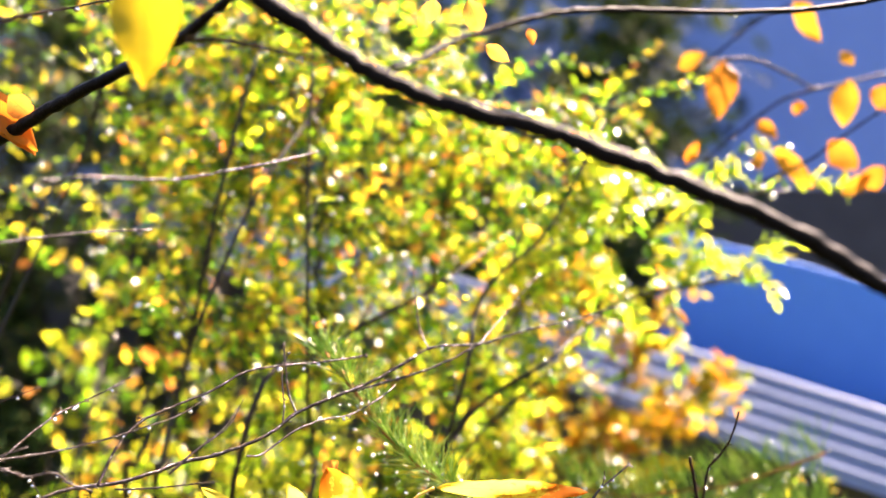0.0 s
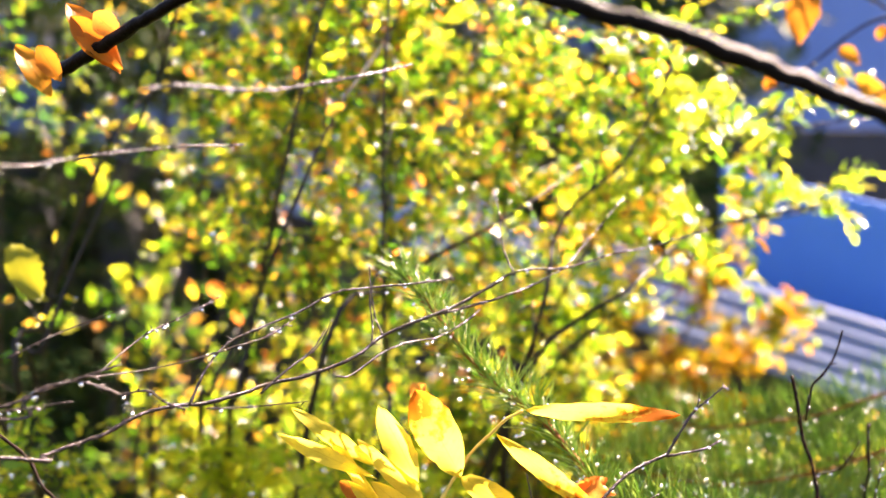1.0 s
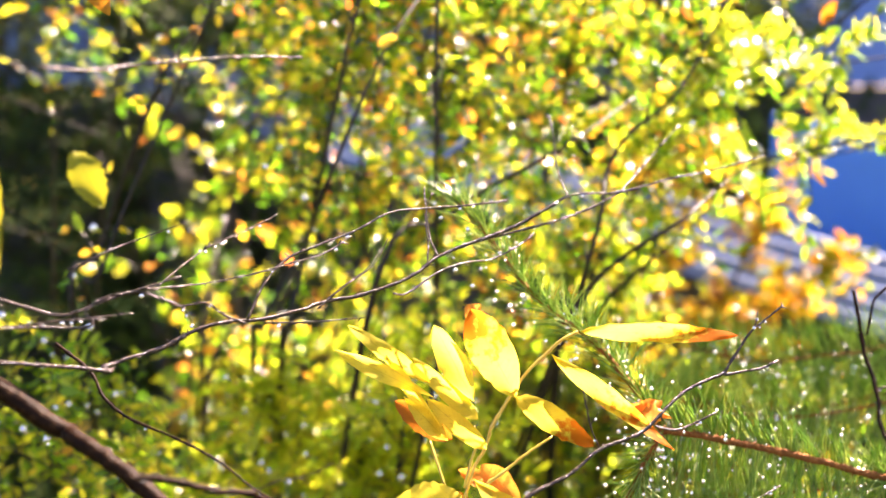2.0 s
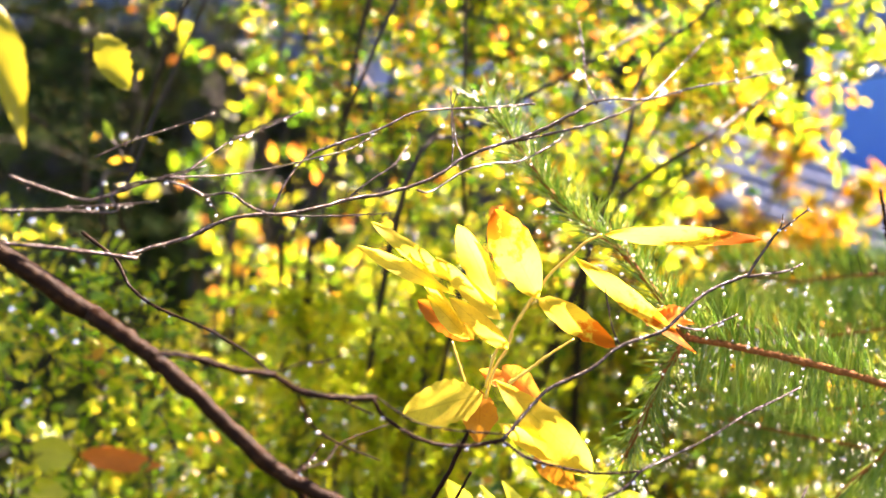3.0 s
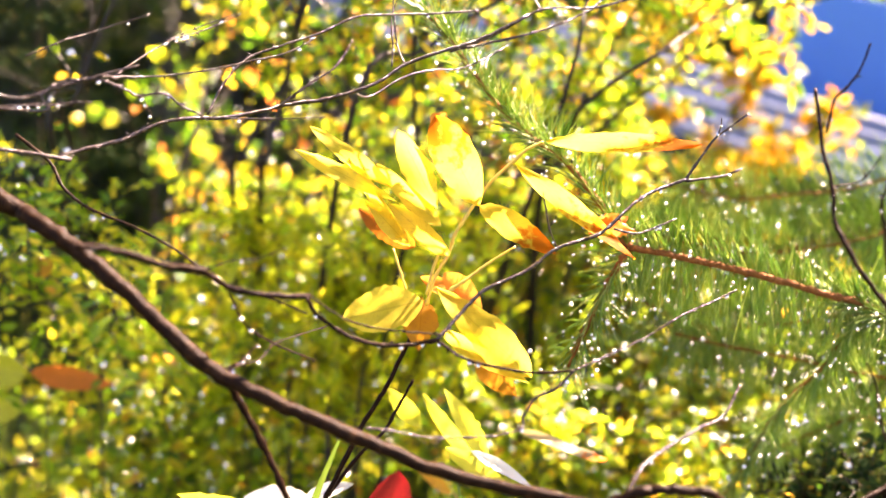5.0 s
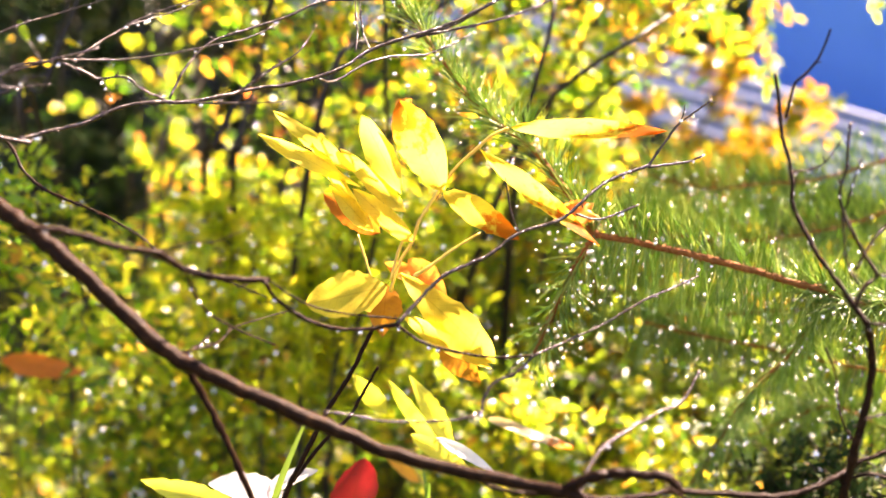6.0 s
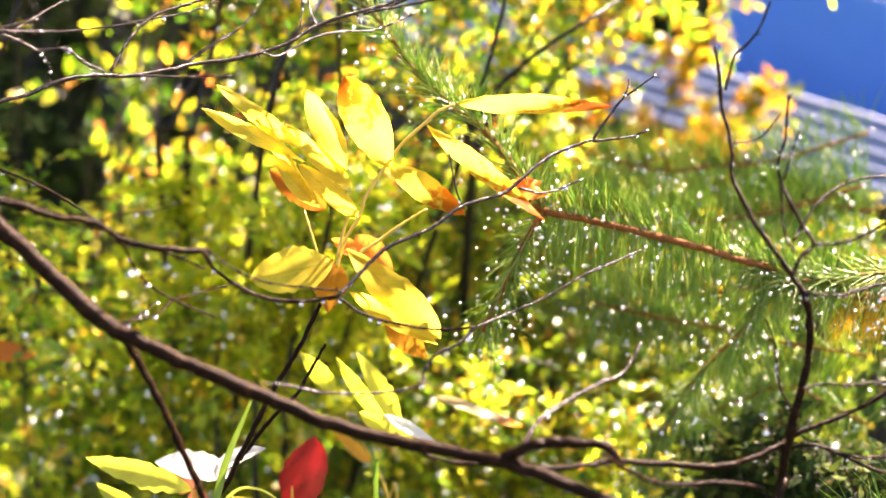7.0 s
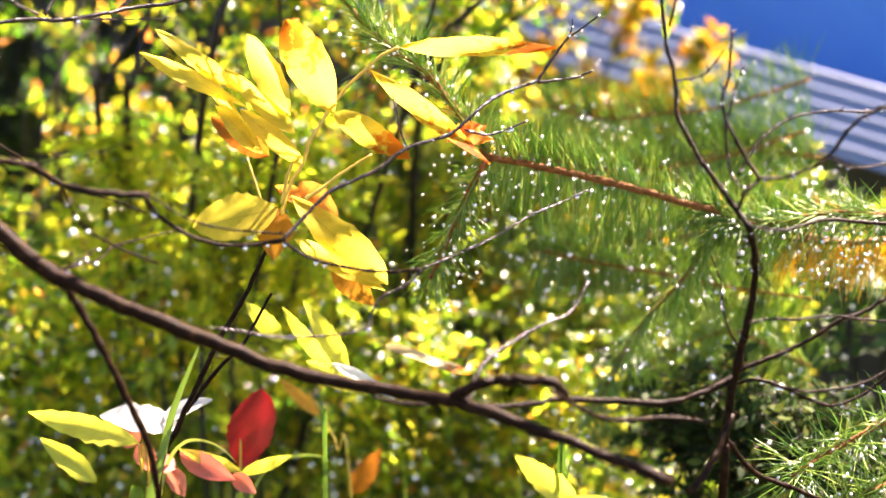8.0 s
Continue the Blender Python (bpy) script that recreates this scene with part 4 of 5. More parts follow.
bush_lines.append(limb(bush, "twig", [(0.258, 0.865, 1.094), (0.256, 0.873, 1.082), (0.252, 0.879, 1.067)], 0.0009, 0.0006, buds=40))
bush_lines.append(limb(bush, "stem", [(0.221, 0.839, 0.901), (0.241, 0.859, 0.919), (0.258, 0.881, 0.947)], 0.0030, 0.0025, buds=40))
bush_lines.append(limb(bush, "twig", [(0.258, 0.896, 0.922), (0.284, 0.905, 0.890), (0.324, 0.918, 0.869), (0.362, 0.930, 0.848)], 0.0025, 0.0020, buds=40))
dew_on(bush, bush_lines[1:], 90, 5, 0.0013)

# ---- sapling with the yellow feather leaf ----
sapling = thing("sapling", (-0.249, 1.065, 0.000), "slender sapling with bright yellow feather-shaped autumn leaves", "sapling")
limb(sapling, "stem", [(-0.249, 1.065, -0.030), (-0.239, 1.045, 0.500), (-0.224, 1.036, 0.799), (-0.206, 1.046, 0.861), (-0.187, 1.051, 0.903), (-0.167, 1.057, 0.944), (-0.146, 1.060, 0.980), (-0.129, 1.064, 1.016), (-0.118, 1.065, 1.042)], 0.0031, 0.0018, BARK, 6)
limb(sapling, "stem", [(-0.200, 1.055, 0.874), (-0.171, 1.064, 0.912), (-0.149, 1.070, 0.934), (-0.136, 1.075, 0.957), (-0.123, 1.081, 0.981)], 0.0021, 0.0013, BARK, 6)
limb(sapling, "leaf_stalk", [(-0.109, 1.054, 1.060), (-0.102, 1.060, 1.085), (-0.091, 1.065, 1.104), (-0.085, 1.069, 1.123), (-0.074, 1.074, 1.141), (-0.064, 1.078, 1.156), (-0.051, 1.083, 1.173), (-0.036, 1.087, 1.186), (-0.023, 1.090, 1.198), (-0.008, 1.093, 1.205)], 0.0016, 0.0013, RACHIS, 6)
limb(sapling, "leaf_stalk", [(-0.109, 1.056, 1.070), (-0.103, 1.059, 1.095), (-0.098, 1.059, 1.111), (-0.101, 1.059, 1.126)], 0.0015, 0.0011, RACHIS, 6)
limb(sapling, "leaf_stalk", [(-0.094, 1.057, 1.070), (-0.074, 1.065, 1.083), (-0.054, 1.073, 1.097), (-0.031, 1.081, 1.111)], 0.0018, 0.0010, RACHIS, 6)
limb(sapling, "leaf_stalk", [(-0.114, 1.049, 1.040), (-0.130, 1.062, 1.079), (-0.141, 1.072, 1.108)], 0.0015, 0.0010, RACHIS, 6)
stalks = branch_parts[-4:]


def stalk_at(base):
    """The leaf stalk of the sapling that passes nearest to a leaflet's base."""
    return min(stalks, key=lambda st: np.linalg.norm(st[1] - np.asarray(base), axis=1).min())[0]


leaf_on(stalk_at((-0.006, 1.091, 1.206)), "leaflet", YELLOW_TIP, (-0.006, 1.091, 1.206), (0.130, 1.071, 1.207), (-0.02, -0.85, 0.53), 0.0172, "yellow leaflet browning at its tip", curl=-0.07, fold=0.25, wave=0.02, blunt=0.55, shape=0.5)
leaf_on(stalk_at((-0.032, 1.084, 1.186)), "leaflet", YELLOW_TIP, (-0.032, 1.084, 1.186), (0.074, 1.056, 1.107), (0.27, -0.88, 0.40), 0.0165, "yellow leaflet browning at its tip", curl=-0.05, shape=0.5, wave=0.02, blunt=0.6)
leaf_on(stalk_at((-0.063, 1.074, 1.150)), "leaflet", YELLOW_TIP, (-0.063, 1.074, 1.150), (0.004, 1.041, 1.114), (0.21, -0.88, 0.43), 0.0233, "yellow leaflet browning at its tip", curl=0.03, blunt=0.5, wave=0.025, teeth=0.04)
leaf_on(stalk_at((-0.064, 1.074, 1.149)), "leaflet", YELLOW_TIP, (-0.064, 1.074, 1.149), (-0.104, 1.067, 1.229), (-0.06, -0.93, 0.36), 0.0395, "broad yellow leaflet with a brown tip", teeth=0.05, shape=0.55, curl=0.04, blunt=0.6, wave=0.015)
leaf_on(stalk_at((-0.101, 1.065, 1.147)), "leaflet", YELLOW, (-0.101, 1.065, 1.147), (-0.135, 1.052, 1.217), (-0.12, -0.89, 0.44), 0.0252, "", teeth=0.05, curl=0.05, blunt=0.6, shape=0.55, wave=0.02)
leaf_on(stalk_at((-0.097, 1.062, 1.132)), "leaflet", YELLOW, (-0.097, 1.062, 1.132), (-0.154, 1.054, 1.187), (-0.18, -0.76, 0.62), 0.0166, "", curl=0.04, fold=0.5, blunt=0.6, wave=0.02)
leaf_on(stalk_at((-0.135, 1.039, 1.157)), "leaflet", YELLOW, (-0.135, 1.039, 1.157), (-0.217, 1.012, 1.204), (-0.08, -0.82, 0.57), 0.0148, "", curl=0.06, shape=0.55, wave=0.015)
leaf_on(stalk_at((-0.138, 1.041, 1.169)), "leaflet", YELLOW, (-0.138, 1.041, 1.169), (-0.209, 1.036, 1.221), (0.19, -0.92, 0.34), 0.0148, "", curl=-0.05, shape=0.5, blunt=0.65, wave=0.02)
leaf_on(stalk_at((-0.129, 1.043, 1.123)), "leaflet", YELLOW, (-0.129, 1.043, 1.123), (-0.175, 1.034, 1.195), (-0.18, -0.87, 0.45), 0.0139, "", curl=0.03, blunt=0.65, wave=0.02)
leaf_on(stalk_at((-0.090, 1.053, 1.107)), "leaflet", YELLOW, (-0.090, 1.053, 1.107), (-0.140, 1.038, 1.155), (-0.03, -0.80, 0.59), 0.0180, "", curl=0.06, blunt=0.6, wave=0.02)
leaf_on(stalk_at((-0.121, 1.071, 1.110)), "leaflet", AMBER, (-0.121, 1.071, 1.110), (-0.173, 1.074, 1.144), (0.19, -0.98, 0.01), 0.0235, "amber leaflet", curl=0.08, blunt=0.6, wave=0.02)
leaf_on(stalk_at((-0.124, 1.047, 1.116)), "leaflet", YELLOW, (-0.124, 1.047, 1.116), (-0.158, 1.027, 1.159), (0.08, -0.84, 0.53), 0.0165, "", curl=0.06, wave=0.02)
leaf_on(stalk_at((-0.111, 1.043, 1.068)), "leaflet", YELLOW, (-0.111, 1.043, 1.068), (-0.176, 1.005, 1.059), (0.06, -0.75, 0.66), 0.0391, "broad bright yellow leaflet", teeth=0.1, shape=0.5, curl=0.02, blunt=0.6, wave=0.015)
leaf_on(stalk_at((-0.113, 1.062, 1.065)), "leaflet", AMBER, (-0.113, 1.062, 1.065), (-0.114, 1.033, 1.026), (0.08, -0.96, 0.25), 0.0317, "amber leaflet", curl=0.12, wave=0.03)
leaf_on(stalk_at((-0.100, 1.056, 1.077)), "leaflet", YELLOW, (-0.100, 1.056, 1.077), (-0.013, 1.017, 1.009), (0.21, -0.77, 0.60), 0.0334, "", shape=0.58, curl=0.02, blunt=0.6, wave=0.015)
leaf_on(stalk_at((-0.097, 1.048, 1.040)), "leaflet", YELLOW, (-0.097, 1.048, 1.040), (-0.016, 1.026, 1.001), (0.15, -0.85, 0.51), 0.0182, "", curl=0.04, wave=0.015)
leaf_on(stalk_at((-0.064, 1.056, 1.017)), "leaflet", AMBER, (-0.064, 1.056, 1.017), (-0.026, 1.041, 0.982), (0.04, -0.98, 0.20), 0.0255, "amber leaflet", curl=0.05, wave=0.02)
leaf_on(stalk_at((-0.095, 1.071, 1.087)), "leaflet", ORANGE, (-0.095, 1.071, 1.087), (-0.059, 1.057, 1.059), (0.27, -0.88, 0.38), 0.0225, "withered orange leaflet", curl=0.15)
leaf_on(stalk_at((0.038, 1.108, 1.119)), "leaflet", ORANGE, (0.038, 1.108, 1.119), (0.074, 1.125, 1.134), (0.07, -0.93, 0.37), 0.0208, "withered orange leaflet", curl=0.25, wave=0.09, teeth=0.25)
leaf_on(stalk_at((0.035, 1.111, 1.131)), "leaflet", ORANGE, (0.035, 1.111, 1.131), (0.076, 1.122, 1.120), (-0.27, -0.83, 0.49), 0.0177, "withered orange leaflet", curl=-0.2, wave=0.1, teeth=0.3)
leaf_on(stalk_at((-0.110, 1.098, 1.217)), "leaflet", ORANGE, (-0.110, 1.098, 1.217), (-0.096, 1.102, 1.227), (-0.17, -0.88, 0.45), 0.0153, "withered orange leaflet tip", curl=-0.3, wave=0.1, teeth=0.3)
leaf_on(stalk_at((-0.115, 1.069, 1.082)), "leaflet", ORANGE, (-0.115, 1.069, 1.082), (-0.074, 1.059, 1.069), (0.29, -0.88, 0.39), 0.0153, "withered orange leaflet", curl=0.25, wave=0.08, teeth=0.2)
leaf_on(stalk_at((-0.052, 1.085, 0.903)), "leaflet", LIME, (-0.052, 1.085, 0.903), (-0.093, 1.078, 0.975), (0.45, -0.76, 0.46), 0.0203, "lime leaf with toothed edge", teeth=0.12, curl=0.03)
leaf_on(stalk_at((-0.064, 1.102, 0.891)), "leaflet", LIME, (-0.064, 1.102, 0.891), (-0.116, 1.094, 0.962), (-0.28, -0.78, 0.56), 0.0163, "", teeth=0.1, curl=0.05)
leaf_on(stalk_at((-0.067, 1.067, 0.919)), "leaflet", GLARE, (-0.067, 1.067, 0.919), (-0.007, 1.037, 0.900), (0.11, -0.59, 0.80), 0.0126, "shining leaf, sun glare put into its pale colour", teeth=0.08)
leaf_on(stalk_at((-0.092, 1.085, 0.914)), "leaflet", LIME, (-0.092, 1.085, 0.914), (-0.035, 1.063, 0.890), (0.07, -0.77, 0.63), 0.0182, "", teeth=0.1)
leaf_on(stalk_at((-0.119, 1.116, 0.923)), "leaflet", LIME, (-0.119, 1.116, 0.923), (-0.149, 1.102, 0.964), (0.10, -0.82, 0.56), 0.0192, "")
leaf_on(stalk_at((-0.021, 1.141, 0.912)), "leaflet", PALE_TIP, (-0.021, 1.141, 0.912), (0.061, 1.141, 0.883), (0.02, -0.63, 0.77), 0.0145, "pale leaf with an orange tip", curl=-0.06, wave=0.02)

# ---- low seedlings with red and lime leaves, others painted pale with glare ----
seedling = thing("seedling", (-0.176, 1.143, 0.000), "low seedling with red, pink, lime and glare-white leaves", "seedling")
limb(seedling, "stem", [(-0.176, 1.143, -0.030), (-0.165, 1.129, 0.754), (-0.165, 1.133, 0.771), (-0.167, 1.136, 0.784)], 0.0012, 0.0009, RACHIS, 6)
limb(seedling, "stem", [(-0.256, 1.143, -0.030), (-0.239, 1.064, 0.786), (-0.243, 1.055, 0.813), (-0.243, 1.047, 0.845)], 0.0013, 0.0010, RACHIS, 6)
limb(seedling, "stem", [(-0.026, 1.243, -0.030), (-0.061, 1.204, 0.722), (-0.076, 1.216, 0.771), (-0.090, 1.224, 0.803), (-0.108, 1.230, 0.830)], 0.0015, 0.0010, RACHIS, 6)
leaf_on(seedling, "leaf", RED, (-0.167, 1.136, 0.783), (-0.142, 1.136, 0.867), (0.24, -0.81, 0.54), 0.0453, "deep red leaf", shape=0.55, curl=0.02, blunt=0.6, wave=0.01)
leaf_on(seedling, "leaf", LIME, (-0.238, 1.029, 0.853), (-0.331, 1.015, 0.887), (0.19, -0.70, 0.69), 0.0235, "lime leaf with toothed edge", teeth=0.12, curl=-0.03)
leaf_on(seedling, "leaf", GLARE, (-0.209, 1.070, 0.852), (-0.278, 1.054, 0.873), (0.12, -0.50, 0.86), 0.0349, "leaf with sun glare put into its pale colour", shape=0.5)
leaf_on(seedling, "leaf", GLARE, (-0.228, 1.071, 0.857), (-0.180, 1.058, 0.888), (0.13, -0.50, 0.86), 0.0212, "leaf with sun glare put into its pale colour")
leaf_on(seedling, "leaf", PINK, (-0.253, 1.084, 0.829), (-0.265, 1.069, 0.850), (0.21, -0.78, 0.59), 0.0215, "pink leaf")
leaf_on(seedling, "leaf", PINK, (-0.253, 1.084, 0.829), (-0.234, 1.060, 0.811), (0.21, -0.78, 0.59), 0.0194, "pink leaf")
leaf_on(seedling, "leaf", PINK, (-0.222, 1.082, 0.818), (-0.228, 1.060, 0.811), (0.19, -0.78, 0.60), 0.0215, "pink leaf")
leaf_on(seedling, "leaf", PINK, (-0.214, 1.083, 0.820), (-0.159, 1.059, 0.805), (0.18, -0.78, 0.60), 0.0226, "pink leaf")
leaf_on(seedling, "leaf", PINK, (-0.222, 1.079, 0.807), (-0.205, 1.055, 0.790), (0.19, -0.77, 0.60), 0.0183, "pink leaf")
leaf_on(seedling, "leaf", PINK, (-0.163, 1.079, 0.801), (-0.139, 1.056, 0.794), (0.15, -0.78, 0.61), 0.0162, "pink leaf")
leaf_on(seedling, "leaf", LIME, (-0.157, 1.089, 0.800), (-0.214, 1.075, 0.829), (0.13, -0.70, 0.70), 0.0130, "", curl=-0.1)
leaf_on(seedling, "leaf", LIME, (-0.161, 1.097, 0.793), (-0.104, 1.084, 0.821), (0.13, -0.70, 0.70), 0.0121, "", curl=-0.08)
leaf_on(seedling, "leaf", LIME, (0.150, 0.928, 0.846), (0.097, 0.918, 0.893), (-0.09, -0.77, 0.63), 0.0232, "lime leaf with toothed edge", teeth=0.12)
leaf_on(seedling, "leaf", LIME, (0.129, 0.928, 0.849), (0.191, 0.910, 0.857), (-0.06, -0.66, 0.75), 0.0139, "")
leaf_on(seedling, "leaf", LIME, (-0.275, 1.020, 0.818), (-0.319, 1.010, 0.864), (0.39, -0.72, 0.58), 0.0204, "")
leaf_on(seedling, "leaf", AMBER, (-0.065, 1.251, 0.702), (-0.032, 1.244, 0.758), (0.06, -0.74, 0.67), 0.0251, "amber leaf")
leaf_on(seedling, "leaf", ORANGE, (-0.096, 1.224, 0.806), (-0.136, 1.214, 0.849), (0.10, -0.85, 0.52), 0.0145, "orange leaf")
sprout = thing("sprout", (-0.867, 1.480, 0.000), "low sprout with a lime and an orange leaf", "sprout")
limb(sprout, "stem", [(-0.867, 1.480, 0.000), (-0.84, 1.45, 0.45), (-0.73, 1.39, 0.80), (-0.632, 1.381, 0.863)], 0.0009, 0.0006, RACHIS, 6)
leaf_on(sprout, "leaf", LIME, (-0.632, 1.383, 0.869), (-0.684, 1.360, 0.882), (0.32, -0.74, 0.60), 0.0460, "lime leaf")
leaf_on(sprout, "leaf", ORANGE, (-0.625, 1.384, 0.873), (-0.521, 1.372, 0.865), (0.31, -0.74, 0.60), 0.0306, "orange leaf")
leaf_on(sprout, "leaf", LIME, (-0.632, 1.376, 0.835), (-0.678, 1.350, 0.829), (0.31, -0.73, 0.61), 0.0348, "")
leaf_on(sprout, "leaf", ORANGE, (-0.619, 1.412, 1.013), (-0.591, 1.386, 0.973), (0.32, -0.78, 0.54), 0.0279, "orange leaf")

# ---- long grass ----
grass = thing("grass_tuft", (-0.206, 1.113, 0.0), "tall lime grass blades", "grass")

def ribbon(geo, pts, width):
    """A grass blade: a long folded strip that narrows to its tip."""
    c = spline(pts, 8)
    n = len(c)
    t = np.gradient(c, axis=0)
    verts = []
    for i in range(n):
        s = np.cross(t[i], (0.25, -1.0, 0.2))
        s /= np.linalg.norm(s) + 1e-9
        w2 = width / 2 * (1 - (i / (n - 1)) ** 3)
        verts += [c[i] - s * w2, c[i] + np.array([0, 0.3, 0]) * w2, c[i] + s * w2]
    geo.add(verts, [(3 * i + k, 3 * i + k + 1, 3 * i + k + 4, 3 * i + k + 3) for i in range(n - 1) for k in range(2)])


g = Geo()
ribbon(g, [(-0.239, 1.024, 0.000), (-0.239, 1.004, 0.753), (-0.230, 1.014, 0.793), (-0.219, 1.024, 0.832), (-0.208, 1.035, 0.879), (-0.193, 1.045, 0.919), (-0.181, 1.052, 0.948)], 0.0087)
part("blade", g, GRASS_LEAF, grass)
g = Geo()
ribbon(g, [(-0.074, 1.090, 0.000), (-0.074, 1.070, 0.804), (-0.075, 1.077, 0.836), (-0.078, 1.085, 0.867), (-0.083, 1.090, 0.888)], 0.0048)
part("blade", g, GRASS_LEAF, grass)
g = Geo()
ribbon(g, [(-0.240, 1.070, 0.000), (-0.240, 1.050, 0.729), (-0.231, 1.063, 0.781), (-0.221, 1.072, 0.819), (-0.206, 1.076, 0.835), (-0.188, 1.076, 0.836), (-0.172, 1.075, 0.829), (-0.156, 1.072, 0.815)], 0.0037)
part("blade", g, GRASS_LEAF, grass)
g = Geo()
ribbon(g, [(-0.166, 1.116, 0.000), (-0.166, 1.096, 0.703), (-0.154, 1.109, 0.757), (-0.137, 1.117, 0.790), (-0.114, 1.120, 0.802), (-0.092, 1.121, 0.804), (-0.075, 1.120, 0.799), (-0.062, 1.116, 0.781)], 0.0039)
part("blade", g, GRASS_LEAF, grass)
g = Geo()
ribbon(g, [(0.132, 0.947, 0.000), (0.132, 0.927, 0.842), (0.138, 0.932, 0.865), (0.144, 0.938, 0.887)], 0.0042)
part("blade", g, GRASS_LEAF, grass)

# ---- young pine ----
pine = thing("pine_tree", (1.15, 1.35, 0.0), "young pine with long drooping green needles beaded with dew", "pine tree")
limb(pine, "trunk", [(1.15, 1.35, -0.05), (1.15, 1.35, 0.9), (1.13, 1.35, 1.9)], 0.04, 0.02, PINE_BARK, 10)
rng = random.Random(11)
pine_lines = []


def shoot(pts, r0, r1, count, length, lean=(0, 0, 0), mat=NEEDLE, spread=0.8, ahead=0.5, axis=None):
    c = limb(pine, "branch", pts, r0, r1, PINE_BARK, 7, 0.18, buds=260)
    pine_lines.append(c)
    g = Geo()
    needles(g, c, int(count * 1.5), length, rng, lean, spread, ahead=ahead, axis=axis)
    tagged(part("needles", g, mat, branch_parts[-1][0]), kind="stuff")
    return c


shoot([(1.150, 1.350, 0.950), (0.750, 1.270, 0.980), (0.450, 1.200, 1.008), (0.360, 1.183, 1.030), (0.288, 1.173, 1.048), (0.224, 1.167, 1.066), (0.175, 1.161, 1.078), (0.125, 1.155, 1.090), (0.076, 1.148, 1.099)], 0.0033, 0.0035, 420, 0.06, (0, 0, -0.1), NEEDLE, 0.45, 0.15, (0, 0, 1.0))
shoot([(0.076, 1.148, 1.099), (0.063, 1.157, 1.120), (0.036, 1.167, 1.152), (0.007, 1.177, 1.183), (-0.021, 1.183, 1.199), (-0.048, 1.192, 1.223), (-0.076, 1.202, 1.256), (-0.099, 1.212, 1.286), (-0.121, 1.221, 1.310)], 0.0038, 0.0022, 330, 0.055, (0.15, 0, 0.25), NEEDLE, 0.6, 0.6, None)
shoot([(0.073, 1.137, 1.097), (0.060, 1.138, 1.072), (0.050, 1.140, 1.049), (0.034, 1.138, 1.011), (0.022, 1.139, 0.981)], 0.0032, 0.0025, 120, 0.045, (0, 0, -0.3), NEEDLE, 0.9, 0.6, None)
shoot([(0.312, 1.193, 1.037), (0.297, 1.202, 1.008), (0.281, 1.209, 0.968), (0.249, 1.216, 0.929), (0.229, 1.223, 0.890), (0.208, 1.228, 0.844), (0.190, 1.235, 0.802)], 0.0028, 0.0018, 230, 0.055, (0, 0, -0.7), NEEDLE, 0.7, 0.3, None)
shoot([(0.461, 1.135, 1.051), (0.406, 1.147, 1.050), (0.361, 1.157, 1.040), (0.320, 1.168, 1.035), (0.293, 1.184, 1.048)], 0.0032, 0.0028, 420, 0.05, (-0.2, 0, -0.2), NEEDLE, 0.95, 0.5, None)
shoot([(0.485, 1.179, 1.020), (0.429, 1.177, 1.015), (0.373, 1.177, 1.018)], 0.0028, 0.0022, 110, 0.05, (0, 0, -0.9), NEEDLE_OLD, 0.4, 0.2, None)
shoot([(0.475, 1.092, 0.875), (0.426, 1.070, 0.856), (0.384, 1.049, 0.842), (0.353, 1.029, 0.830)], 0.0027, 0.0020, 150, 0.06, (0.2, 0, 0), NEEDLE, 0.9, 0.5, None)
shoot([(0.474, 1.077, 0.813), (0.433, 1.050, 0.808), (0.394, 1.023, 0.804)], 0.0027, 0.0020, 100, 0.06, (0, 0, 0), NEEDLE, 0.9, 0.5, None)
shoot([(0.473, 1.435, 1.059), (0.382, 1.437, 1.065), (0.285, 1.434, 1.046), (0.186, 1.434, 1.046), (0.093, 1.439, 1.066)], 0.0017, 0.0013, 480, 0.07, (0, 0, 0), NEEDLE, 0.45, 0.15, (0, 0, 1.0))
shoot([(0.450, 1.352, 1.017), (0.333, 1.345, 0.986), (0.240, 1.343, 0.973), (0.177, 1.345, 0.969), (0.102, 1.353, 0.997)], 0.0016, 0.0013, 420, 0.065, (0, 0, -0.2), NEEDLE, 0.45, 0.15, (0, 0, 1.0))
shoot([(0.465, 1.461, 1.148), (0.358, 1.452, 1.114), (0.291, 1.448, 1.106), (0.224, 1.444, 1.099), (0.156, 1.443, 1.112)], 0.0018, 0.0013, 400, 0.065, (0, 0, 0.3), NEEDLE, 0.6, 0.3, (0, 0, 1.0))
shoot([(0.448, 1.403, 1.094), (0.345, 1.395, 1.061), (0.247, 1.389, 1.047), (0.182, 1.387, 1.053), (0.117, 1.385, 1.065)], 0.0017, 0.0013, 400, 0.065, (0, 0, 0.2), NEEDLE, 0.6, 0.3, (0, 0, 1.0))
shoot([(0.434, 1.280, 0.928), (0.340, 1.288, 0.938), (0.282, 1.299, 0.947), (0.204, 1.308, 0.957), (0.143, 1.319, 0.967)], 0.0016, 0.0013, 380, 0.06, (0, 0, -0.3), NEEDLE, 0.45, 0.2, (0, 0, 1.0))
shoot([(0.450, 1.313, 0.839), (0.367, 1.332, 0.872), (0.320, 1.341, 0.855), (0.265, 1.348, 0.824)], 0.0016, 0.0013, 300, 0.06, (0, 0, -0.3), NEEDLE, 0.6, 0.2, (0, 0, 1.0))
dew_on(pine, pine_lines, 60, 8, 0.0012)
g = Geo()
rng2 = random.Random(5)
